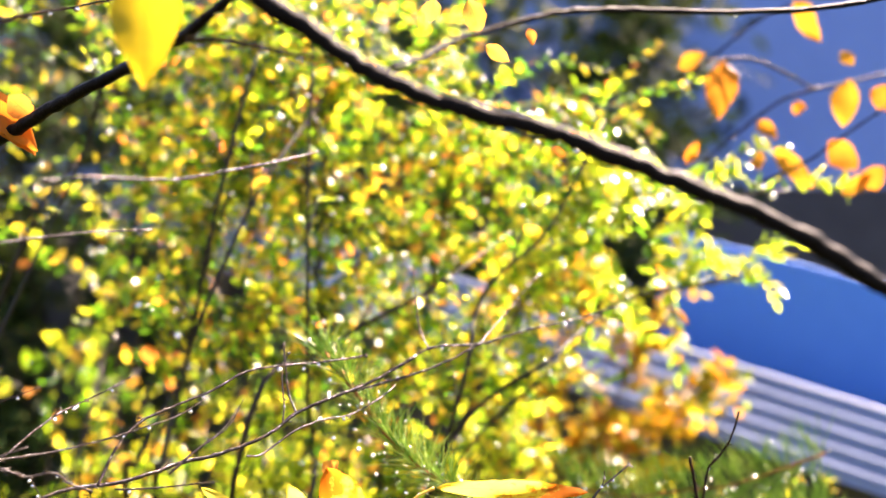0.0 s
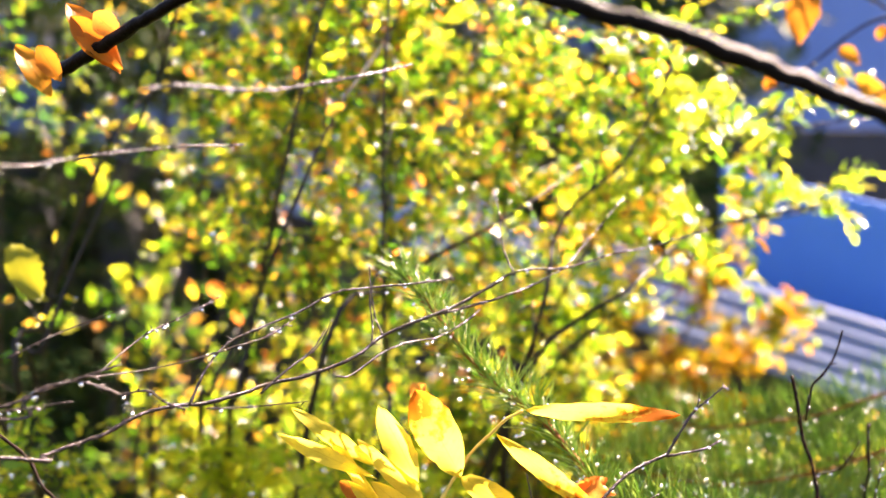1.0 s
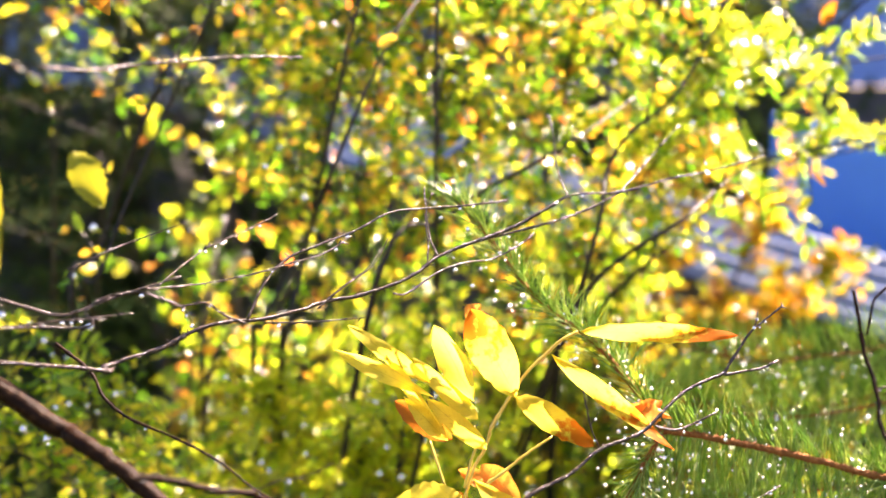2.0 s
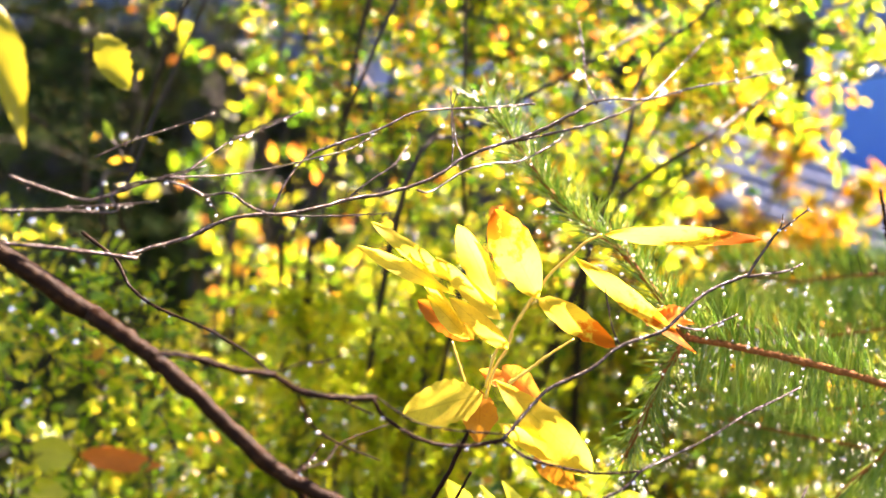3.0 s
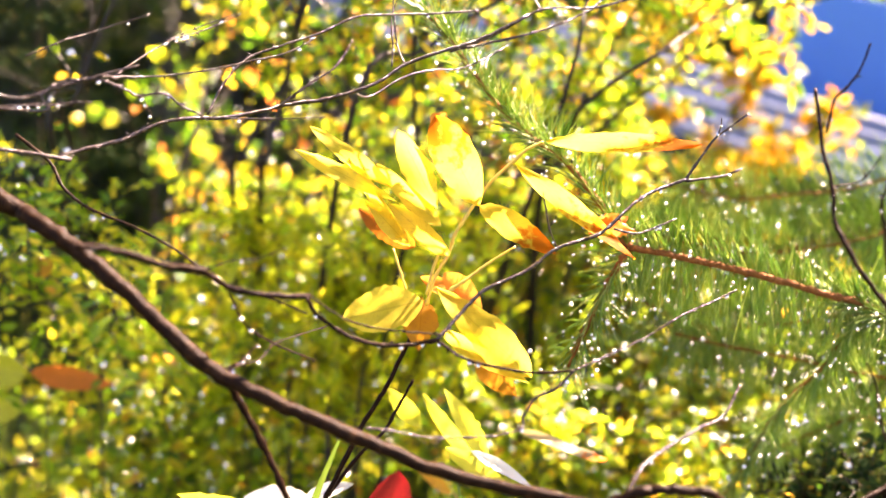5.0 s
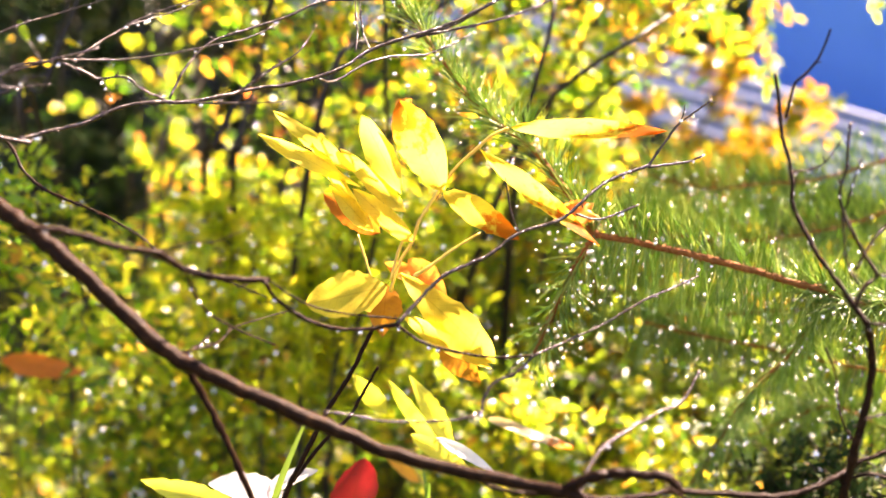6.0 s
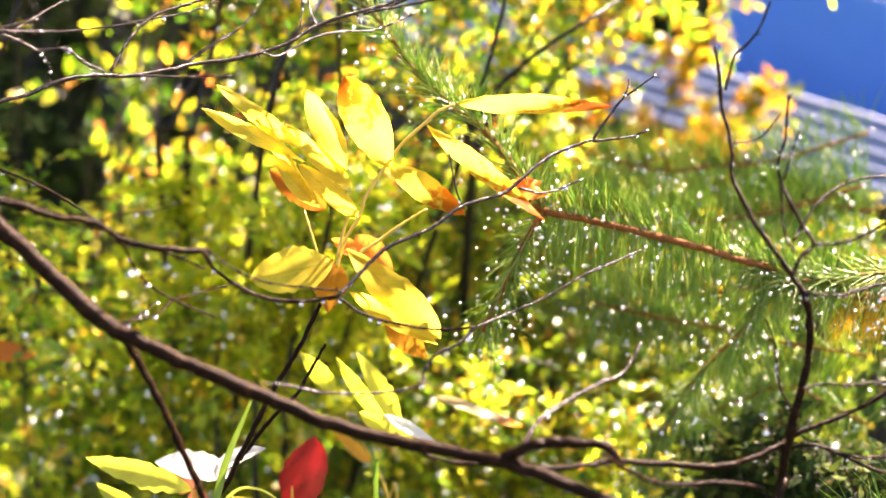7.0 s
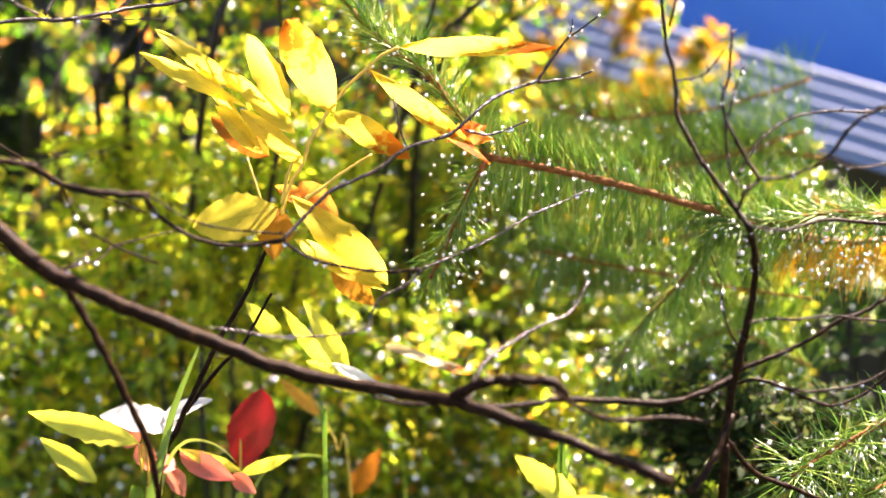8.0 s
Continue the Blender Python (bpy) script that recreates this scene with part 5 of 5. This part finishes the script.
at = [c[rng2.randrange(len(c))] + unit(rng2, (0, 0, -0.6)) * rng2.uniform(0.015, 0.055) for c in pine_lines for _ in range(110)]
drops(g, at, [0.0022 * rng2.uniform(0.4, 1.3) for _ in at])
tagged(part("needle_dew", g, DEW_GLINT, pine, "dew beads, sun glints imitated by bright metal"), kind="stuff")

# ---- leafy shrubs behind ----
shrub("tall shrub with small yellow-green autumn leaves and dark stems", "shrub", [[(-0.449, 1.703, -0.030), (-0.503, 1.653, 0.932), (-0.422, 1.648, 1.144), (-0.350, 1.711, 1.354), (-0.287, 1.686, 1.544), (-0.255, 1.678, 1.685), (-0.231, 1.668, 1.840)],
    [(-0.475, 1.798, -0.030), (-0.446, 1.748, 0.948), (-0.382, 1.760, 1.177), (-0.318, 1.690, 1.394), (-0.263, 1.752, 1.576), (-0.224, 1.715, 1.701), (-0.213, 1.673, 1.838)],
    [(-0.495, 1.702, -0.030), (-0.528, 1.652, 0.964), (-0.463, 1.786, 1.208), (-0.407, 1.786, 1.417), (-0.351, 1.793, 1.591), (-0.319, 1.795, 1.708), (-0.314, 1.797, 1.836)],
    [(-0.470, 1.769, -0.030), (-0.520, 1.719, 0.964), (-0.495, 1.752, 1.192), (-0.454, 1.785, 1.393), (-0.430, 1.799, 1.575), (-0.405, 1.676, 1.699), (-0.367, 1.540, 1.837)],
    [(-0.422, 1.755, -0.030), (-0.382, 1.705, 0.965), (-0.301, 1.666, 1.145), (-0.237, 1.724, 1.315), (-0.183, 1.674, 1.498), (-0.153, 1.821, 1.686), (-0.083, 1.983, 1.892)],
    [(-0.418, 1.726, -0.030), (-0.349, 1.676, 0.981), (-0.268, 1.780, 1.113), (-0.173, 1.738, 1.276), (-0.079, 1.798, 1.435), (-0.034, 1.803, 1.608), (0.000, 1.800, 1.690)]], SHRUB_GREEN, 21, 0.0195, 56, 20, (0.08, 0.22), 150, start=0.38, rooted=(-0.1, 0.4))
shrub("tall shrub with small bright lime and yellow leaves", "shrub", [[(-0.215, 1.826, -0.030), (-0.224, 1.776, 0.952), (-0.178, 1.744, 1.140), (-0.174, 1.692, 1.314), (-0.170, 1.704, 1.474), (-0.159, 1.775, 1.636), (-0.191, 1.861, 1.831)],
    [(-0.179, 1.835, -0.030), (-0.157, 1.785, 0.969), (-0.100, 1.723, 1.141), (-0.021, 1.757, 1.307), (0.064, 1.738, 1.452), (0.115, 1.703, 1.561)],
    [(-0.138, 1.803, -0.030), (-0.073, 1.753, 0.953), (0.007, 1.715, 1.142), (0.108, 1.782, 1.340), (0.190, 1.715, 1.477), (0.231, 1.712, 1.577)],
    [(-0.134, 1.827, -0.030), (-0.107, 1.777, 0.970), (-0.043, 1.831, 1.190), (-0.013, 1.694, 1.355), (0.016, 1.676, 1.499), (0.036, 1.688, 1.622)],
    [(-0.177, 1.765, -0.030), (-0.257, 1.715, 0.935), (-0.256, 1.720, 1.107), (-0.287, 1.684, 1.273), (-0.253, 1.722, 1.450), (-0.205, 1.644, 1.590), (-0.127, 1.551, 1.757)]], SHRUB_GREEN, 22, 0.0195, 58, 20, (0.08, 0.22), 150, start=0.38, rooted=(-0.1, 0.4))
shrub("thin shrub of bare dark stems with few small leaves", "shrub", [[(-0.350, 1.587, -0.030), (-0.406, 1.537, 1.016), (-0.383, 1.505, 1.129), (-0.334, 1.543, 1.227), (-0.284, 1.393, 1.310), (-0.216, 1.446, 1.473), (-0.155, 1.558, 1.580), (-0.135, 1.525, 1.646)],
    [(-0.353, 1.586, -0.030), (-0.371, 1.536, 1.016), (-0.348, 1.486, 1.129), (-0.326, 1.518, 1.241), (-0.271, 1.445, 1.439), (-0.230, 1.434, 1.587), (-0.215, 1.470, 1.646)],
    [(-0.273, 1.502, -0.030), (-0.176, 1.452, 1.016), (-0.168, 1.543, 1.131), (-0.161, 1.438, 1.229), (-0.155, 1.401, 1.500), (-0.148, 1.403, 1.606)],
    [(-0.217, 1.571, -0.030), (-0.044, 1.521, 1.017), (0.017, 1.460, 1.172), (0.058, 1.443, 1.222), (0.124, 1.408, 1.272), (0.224, 1.546, 1.324), (0.335, 1.452, 1.362)],
    [(-0.207, 1.468, -0.030), (-0.010, 1.418, 1.128), (0.043, 1.422, 1.338), (0.123, 1.431, 1.421), (0.200, 1.510, 1.554)],
    [(-0.304, 1.458, -0.030), (-0.246, 1.408, 1.127), (-0.148, 1.478, 1.268), (-0.012, 1.433, 1.353), (0.087, 1.542, 1.414)],
    [(-0.441, 1.520, -0.030), (-0.608, 1.470, 1.084), (-0.590, 1.510, 1.225), (-0.490, 1.463, 1.438), (-0.452, 1.550, 1.519), (-0.429, 1.461, 1.579)],
    [(-0.388, 1.502, -0.030), (-0.573, 1.452, 1.084), (-0.546, 1.388, 1.219), (-0.440, 1.462, 1.492), (-0.395, 1.427, 1.592)]], SHRUB_GREEN, 33, 0.024, 6, 4, (0.04, 0.10), 40, stem_r=0.0042, start=0.2, dew=30, rooted=(-0.15, 0.45))
shrub("spreading shrub with lime leaves on arching dark stems", "shrub", [[(-0.018, 1.773, -0.030), (-0.010, 1.723, 0.966), (0.034, 1.679, 1.157), (0.124, 1.614, 1.337), (0.221, 1.647, 1.415), (0.332, 1.638, 1.447), (0.463, 1.624, 1.466)],
    [(-0.011, 1.779, -0.030), (-0.017, 1.729, 0.966), (0.043, 1.618, 1.126), (0.149, 1.605, 1.230), (0.261, 1.743, 1.301), (0.371, 1.677, 1.334), (0.464, 1.735, 1.347)],
    [(-0.007, 1.786, -0.030), (0.038, 1.736, 0.966), (0.097, 1.703, 1.158), (0.176, 1.736, 1.392), (0.218, 1.724, 1.499)]], SHRUB_LIME, 23, 0.026, 28, 14, (0.05, 0.13), 90, start=0.45)
shrub("open shrub with broad golden yellow leaves", "shrub", [[(0.104, 2.006, -0.030), (0.056, 1.839, 0.810), (0.128, 1.986, 0.982), (0.192, 2.036, 1.141), (0.221, 2.080, 1.267), (0.243, 2.025, 1.339)],
    [(0.129, 2.103, -0.030), (0.110, 1.930, 0.810), (0.218, 1.955, 0.983), (0.302, 2.026, 1.124), (0.352, 2.022, 1.230), (0.393, 2.074, 1.293)],
    [(0.168, 2.020, -0.030), (0.164, 1.852, 0.811), (0.290, 2.001, 0.984), (0.367, 2.044, 1.069), (0.445, 1.947, 1.139)],
    [(0.097, 2.079, -0.030), (0.039, 1.907, 0.810), (0.073, 1.859, 0.982), (0.082, 2.033, 1.158), (0.110, 1.955, 1.266), (0.158, 2.113, 1.310)],
    [(0.167, 1.989, -0.030), (0.190, 1.823, 0.811), (0.311, 1.889, 0.927), (0.408, 2.003, 0.993)]], SHRUB_YELLOW, 24, 0.0235, 40, 9, (0.04, 0.12), 150, start=0.35, templates=BROAD)
shrub("tall shrub with dark green and yellow leaves", "shrub", [[(-0.700, 1.950, -0.030), (-0.740, 1.880, 0.900), (-0.670, 1.810, 1.400), (-0.590, 1.790, 1.860)],
    [(-0.660, 1.980, -0.030), (-0.640, 1.900, 0.900), (-0.520, 1.830, 1.450), (-0.430, 1.800, 1.900)],
    [(-0.740, 1.960, -0.030), (-0.800, 1.880, 0.900), (-0.760, 1.820, 1.420), (-0.700, 1.800, 1.820)]], SHRUB_GREEN, 46, 0.021, 18, 15, (0.08, 0.2), 60, start=0.7, dew=30)
shrub("shrub with yellow and amber leaves among green", "shrub", [[(-0.523, 1.923, -0.030), (-0.551, 1.873, 0.640), (-0.550, 1.803, 0.908), (-0.539, 1.794, 1.086), (-0.545, 1.955, 1.218), (-0.526, 1.826, 1.349)],
    [(-0.515, 1.795, -0.030), (-0.533, 1.745, 0.640), (-0.513, 1.890, 0.855), (-0.512, 1.915, 1.060), (-0.528, 1.949, 1.218), (-0.517, 1.916, 1.366)]], SHRUB_GREEN, 25, 0.030, 11, 9, (0.08, 0.2), 120, start=0.3, templates=BROAD)
shrub("low bush with bright lime leaves", "shrub", [[(-0.248, 1.496, -0.030), (-0.269, 1.446, 0.732), (-0.262, 1.554, 0.877), (-0.269, 1.518, 0.964), (-0.299, 1.627, 1.066)],
    [(-0.247, 1.541, -0.030), (-0.240, 1.491, 0.731), (-0.225, 1.533, 0.876), (-0.210, 1.473, 0.963), (-0.195, 1.501, 1.079)],
    [(-0.297, 1.538, -0.030), (-0.328, 1.488, 0.733), (-0.336, 1.576, 0.863), (-0.365, 1.552, 0.951), (-0.388, 1.494, 1.038)],
    [(-0.221, 1.588, -0.030), (-0.210, 1.538, 0.716), (-0.165, 1.530, 0.846), (-0.136, 1.472, 0.947), (-0.106, 1.620, 1.005)]], BRIGHT_LIME, 26, 0.024, 40, 20, (0.06, 0.16), 120, start=0.3, dew=110)

shrub("low bush with olive and lime leaves", "shrub", [[(-0.616, 1.559, -0.030), (-0.684, 1.509, 0.539), (-0.676, 1.614, 0.682), (-0.701, 1.612, 0.801), (-0.717, 1.699, 0.904)],
    [(-0.595, 1.588, -0.030), (-0.603, 1.538, 0.538), (-0.587, 1.611, 0.680), (-0.579, 1.716, 0.807), (-0.595, 1.596, 0.903)],
    [(-0.511, 1.657, -0.030), (-0.506, 1.607, 0.536), (-0.490, 1.682, 0.679), (-0.482, 1.643, 0.774), (-0.466, 1.653, 0.869)],
    [(-0.506, 1.689, -0.030), (-0.409, 1.639, 0.535), (-0.401, 1.554, 0.661), (-0.385, 1.706, 0.756), (-0.368, 1.615, 0.836)]], SHRUB_LIME, 27, 0.026, 40, 14, (0.06, 0.18), 80, start=0.15, dew=110)
shrub("low bush with olive and golden leaves", "shrub", [[(0.030, 1.721, -0.030), (-0.085, 1.671, 0.530), (-0.077, 1.633, 0.656), (-0.060, 1.715, 0.751), (-0.077, 1.630, 0.831)],
    [(0.049, 1.622, -0.030), (0.013, 1.572, 0.528), (0.029, 1.597, 0.655), (0.045, 1.674, 0.750), (0.061, 1.664, 0.813)],
    [(0.095, 1.747, -0.030), (0.126, 1.697, 0.526), (0.134, 1.694, 0.653), (0.158, 1.604, 0.748), (0.167, 1.664, 0.796)],
    [(0.116, 1.687, -0.030), (0.223, 1.637, 0.525), (0.248, 1.699, 0.636), (0.264, 1.681, 0.715), (0.288, 1.631, 0.778)]], OLIVE_BUSH, 28, 0.022, 38, 14, (0.06, 0.18), 80, start=0.15, dew=110)
shrub("low bush with olive and golden leaves", "shrub", [[(0.335, 1.722, -0.030), (0.299, 1.672, 0.537), (0.323, 1.626, 0.678), (0.339, 1.718, 0.794), (0.323, 1.777, 0.912)],
    [(0.391, 1.701, -0.030), (0.395, 1.651, 0.536), (0.403, 1.672, 0.676), (0.419, 1.653, 0.801)],
    [(0.422, 1.674, -0.030), (0.490, 1.624, 0.535), (0.506, 1.727, 0.675), (0.514, 1.658, 0.799), (0.522, 1.759, 0.846)],
    [(0.281, 1.691, -0.030), (0.204, 1.641, 0.601), (0.212, 1.649, 0.757), (0.204, 1.624, 0.867), (0.196, 1.739, 0.937)]], OLIVE_BUSH, 29, 0.022, 38, 14, (0.06, 0.18), 80, start=0.15, dew=110)

shrub("slender shrub with small green and yellow leaves", "shrub", [[(0.530, 1.788, -0.030), (0.454, 1.738, 0.462), (0.466, 1.734, 0.795), (0.495, 1.777, 0.904), (0.513, 1.807, 0.987)],
    [(0.537, 1.711, -0.030), (0.539, 1.661, 0.460), (0.561, 1.858, 0.794), (0.580, 1.818, 0.877), (0.598, 1.869, 0.952)],
    [(0.564, 1.783, -0.030), (0.634, 1.733, 0.459), (0.647, 1.729, 0.793), (0.666, 1.815, 0.843), (0.684, 1.921, 0.926)],
    [(0.586, 1.788, -0.030), (0.711, 1.738, 0.458), (0.724, 1.767, 0.792), (0.734, 1.797, 0.834), (0.761, 1.771, 0.908)],
    [(0.521, 1.834, -0.030), (0.411, 1.784, 0.462), (0.406, 1.845, 0.796), (0.400, 1.885, 0.880), (0.427, 1.909, 0.971)]], SHRUB_GREEN, 44, 0.02, 20, 12, (0.04, 0.11), 60, start=0.5, dew=60)
shrub("leafy bush with lime and olive leaves", "shrub", [[(-0.640, 1.347, -0.030), (-0.686, 1.297, 0.733), (-0.674, 1.399, 0.904), (-0.682, 1.405, 1.013), (-0.697, 1.435, 1.109)],
    [(-0.628, 1.449, -0.030), (-0.617, 1.399, 0.732), (-0.619, 1.466, 0.903), (-0.606, 1.349, 0.999), (-0.620, 1.452, 1.095)],
    [(-0.585, 1.454, -0.030), (-0.548, 1.404, 0.732), (-0.542, 1.417, 0.903), (-0.557, 1.468, 0.999), (-0.565, 1.397, 1.074)],
    [(-0.708, 1.379, -0.030), (-0.763, 1.329, 0.734), (-0.750, 1.394, 0.905), (-0.744, 1.466, 1.028), (-0.759, 1.452, 1.124)]], SHRUB_LIME, 45, 0.022, 26, 12, (0.06, 0.16), 60, stem_r=0.0016, start=0.35, dew=60, rooted=(-0.1, 0.3))
rng = random.Random(77)
for x, top in ((-0.52, 0.98), (-0.36, 1.0), (-0.05, 0.92), (0.14, 0.84)):
    st = [[(x + rng.uniform(-0.04, 0.04), 1.6, -0.03), (x + rng.uniform(-0.06, 0.06), 1.56, 0.5), (x + rng.uniform(-0.13, 0.13), rng.uniform(1.47, 1.6), top * rng.uniform(0.86, 1.04))] for _ in range(5)]
    shrub("low bush with small olive and yellow-green leaves", "shrub", st, UNDER, int(400 + x * 100), 0.022, 34, 14, (0.05, 0.15), 60, stem_r=0.002, start=0.45, dew=210, group="front bushes")
for x, top, mat in ((-0.46, 1.2, SHRUB_GREEN), (-0.3, 1.32, SHRUB_LIME), (-0.13, 1.34, SHRUB_GREEN), (0.02, 1.26, UNDER), (0.18, 1.08, SHRUB_YELLOW)):
    st = [[(x + rng.uniform(-0.04, 0.04), 1.85, -0.03), (x + rng.uniform(-0.06, 0.06), 1.82, 0.6), (x + rng.uniform(-0.1, 0.14), rng.uniform(1.72, 1.9), top * rng.uniform(0.88, 1.06))] for _ in range(5)]
    shrub("middle-height bush with green, yellow and amber leaves", "bush", st, mat, int(500 + x * 100), 0.020, 42, 14, (0.05, 0.16), 40, stem_r=0.002, start=0.55, dew=110, group="middle bushes")
shrub("low bush beside the shed, shade put into its dull green leaf colour", "shrub", [[(0.607, 1.490, -0.030), (0.544, 1.440, 0.489), (0.554, 1.498, 0.804), (0.548, 1.574, 0.921)],
    [(0.617, 1.597, -0.030), (0.597, 1.547, 0.488), (0.607, 1.513, 0.818), (0.608, 1.545, 0.950)],
    [(0.604, 1.499, -0.030), (0.657, 1.449, 0.487), (0.667, 1.512, 0.803), (0.661, 1.480, 0.934)]], MID_SHADE_LEAF, 43, 0.03, 26, 12, (0.06, 0.18), 40, start=0.15, dew=40)
# Bush added to darken this corner; its near-black leaves stand for deep shade
shrub("bush added under the pine, shade put into its dark leaf colour", "bush", [[(0.361, 1.247, -0.030), (0.354, 1.197, 0.648), (0.349, 1.241, 0.760), (0.338, 1.241, 0.813)],
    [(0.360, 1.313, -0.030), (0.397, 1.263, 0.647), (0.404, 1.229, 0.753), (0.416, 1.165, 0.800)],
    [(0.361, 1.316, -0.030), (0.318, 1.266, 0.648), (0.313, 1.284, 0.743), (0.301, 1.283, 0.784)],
    [(0.388, 1.211, -0.030), (0.445, 1.161, 0.646), (0.452, 1.140, 0.735), (0.470, 1.175, 0.770)]], SHADE_LEAF, 41, 0.020, 60, 13, (0.05, 0.13), 40, start=0.3, dew=25)
shrub("low bush with olive and golden leaves", "shrub", [[(0.074, 1.911, -0.030), (0.049, 1.861, 0.710), (0.055, 1.880, 0.906), (0.046, 1.874, 1.009)],
    [(0.102, 1.804, -0.030), (0.118, 1.754, 0.711), (0.133, 1.788, 0.907), (0.149, 1.904, 1.001)],
    [(0.184, 1.896, -0.030), (0.204, 1.846, 0.711), (0.210, 1.851, 0.891), (0.235, 1.841, 0.976)],
    [(0.036, 1.801, -0.030), (-0.036, 1.751, 0.710), (-0.022, 1.816, 0.897), (-0.031, 1.768, 0.983)],
    [(0.164, 1.779, -0.030), (0.290, 1.729, 0.712), (0.305, 1.795, 0.874), (0.329, 1.774, 0.951)]], OLIVE_BUSH, 42, 0.024, 26, 12, (0.06, 0.18), 60, start=0.15)


# ---- undergrowth: low leafy clumps over the ground ----
rng = random.Random(31)
for i in range(26):
    x, y = -1.5 + 0.125 * i + rng.uniform(-0.1, 0.1), rng.uniform(1.55, 2.3)
    hh = rng.uniform(0.45, 0.85)
    st = [[(x, y, -0.03), (x + rng.uniform(-0.1, 0.1), y + rng.uniform(-0.1, 0.05), hh * 0.5), (x + rng.uniform(-0.22, 0.22), y + rng.uniform(-0.2, 0.1), hh * rng.uniform(0.8, 1.1))] for _ in range(4)]
    shrub("low undergrowth clump with olive and yellow leaves", "undergrowth", st, UNDER, 100 + i, 0.028, 11, 10, (0.06, 0.18), 25, stem_r=0.0025, start=0.2, group="undergrowth clumps")
for i in range(13):
    x, y = -1.5 + 0.17 * i + rng.uniform(-0.1, 0.1), rng.uniform(2.15, 2.75)
    if x > 0.28 or x < -0.72:
        continue
    hh = rng.uniform(0.95, 1.35)
    st = [[(x, y, -0.03), (x + rng.uniform(-0.1, 0.1), y, hh * 0.5), (x + rng.uniform(-0.25, 0.25), y + rng.uniform(-0.2, 0.1), hh)] for _ in range(4)]
    mat = (SHRUB_LIME, UNDER, SHRUB_GREEN)[i % 3]
    shrub("middle-height bush with green and yellow leaves", "bush", st, mat, 300 + i, 0.036, 20, 10, (0.08, 0.22), 20, stem_r=0.003, start=0.15, group="middle bushes")
# hedge behind the shrubs, its shade painted into near-black leaves
for i in range(16):
    x, y = -2.6 + 0.22 * i + rng.uniform(-0.1, 0.1), rng.uniform(3.3, 3.9)
    if x > 0.62:
        continue
    hh = rng.uniform(2.2, 2.5)
    st = [[(x, y, -0.03), (x + rng.uniform(-0.1, 0.1), y, hh * 0.5), (x + rng.uniform(-0.3, 0.3), y + rng.uniform(-0.1, 0.2), hh)] for _ in range(4)]
    shrub("dense hedge bush with shade put into its dark leaf colour", "bush", st, SHADE_LEAF, 200 + i, 0.075, 34 if x > -1.5 else 14, 10, (0.15, 0.4), 10, stem_r=0.004, start=0.05, dew=0, group="hedge bushes")

for i in range(5):
    x, y = -1.45 + 0.21 * i, rng.uniform(2.75, 3.05)
    st = [[(x, y, -0.03), (x + rng.uniform(-0.1, 0.1), y, 1.0), (x + rng.uniform(-0.3, 0.3), y + rng.uniform(-0.1, 0.2), rng.uniform(1.8, 2.15))] for _ in range(4)]
    shrub("dense hedge bush with shade put into its dark leaf colour", "bush", st, SHADE_LEAF, 230 + i, 0.05, 30, 9, (0.15, 0.4), 10, stem_r=0.004, start=0.05, dew=0, group="hedge bushes")

# ---- dark spruce ----
sx, sy = -0.99, 1.72
spruce = thing("spruce_tree", (sx, sy, 0.0), "dark green spruce with dense short needles", "spruce")
limb(spruce, "trunk", [(sx, sy, -0.05), (sx, sy, 1.0), (sx, sy, 2.3)], 0.035, 0.012, BARK_DARK, 9)
for i in range(44):
    zz = 0.25 + 1.75 * i / 44
    a = i * 2.4
    n = 0.46 - 0.10 * zz
    d = np.array([math.cos(a), math.sin(a), 0.05])
    b = np.array([sx, sy, zz])
    c = limb(spruce, "branch", [b, b + d * n * 0.5, b + d * n + np.array([0, 0, -0.07])], 0.006, 0.002, BARK_DARK, 5)
    g = Geo()
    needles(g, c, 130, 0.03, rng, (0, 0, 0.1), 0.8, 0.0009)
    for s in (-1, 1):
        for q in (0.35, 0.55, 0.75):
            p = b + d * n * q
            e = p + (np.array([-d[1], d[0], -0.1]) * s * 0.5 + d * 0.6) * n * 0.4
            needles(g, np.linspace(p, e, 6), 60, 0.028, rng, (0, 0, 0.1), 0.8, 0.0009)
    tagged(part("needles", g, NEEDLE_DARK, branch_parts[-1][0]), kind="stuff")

# ---- grass over the bank ----
g = Geo()
for _ in range(6000):
    near = rng.random() < 0.6
    x, y = (rng.uniform(-1.7, 1.9), rng.uniform(1.3, 2.9)) if near else (rng.uniform(-4.5, 4.5), rng.uniform(-3.0, 4.2))
    h, l = (rng.uniform(0.2, 0.62) if near else rng.uniform(0.08, 0.3)), unit(rng)
    blade(g, (x, y, -0.02), (x + l[0] * 0.3 * h / 0.4, y + l[1] * 0.3 * h / 0.4, h), (l[0], l[1] - 0.6, 0.2), rng.uniform(0.003, 0.007), rng.uniform(0.05, 0.35), 0.3, 4, 0.3, rng=rng, cols=2)
tagged(part("grass", g, GRASS_LEAF), "rough green grass over the bank", "grass", kind="stuff")
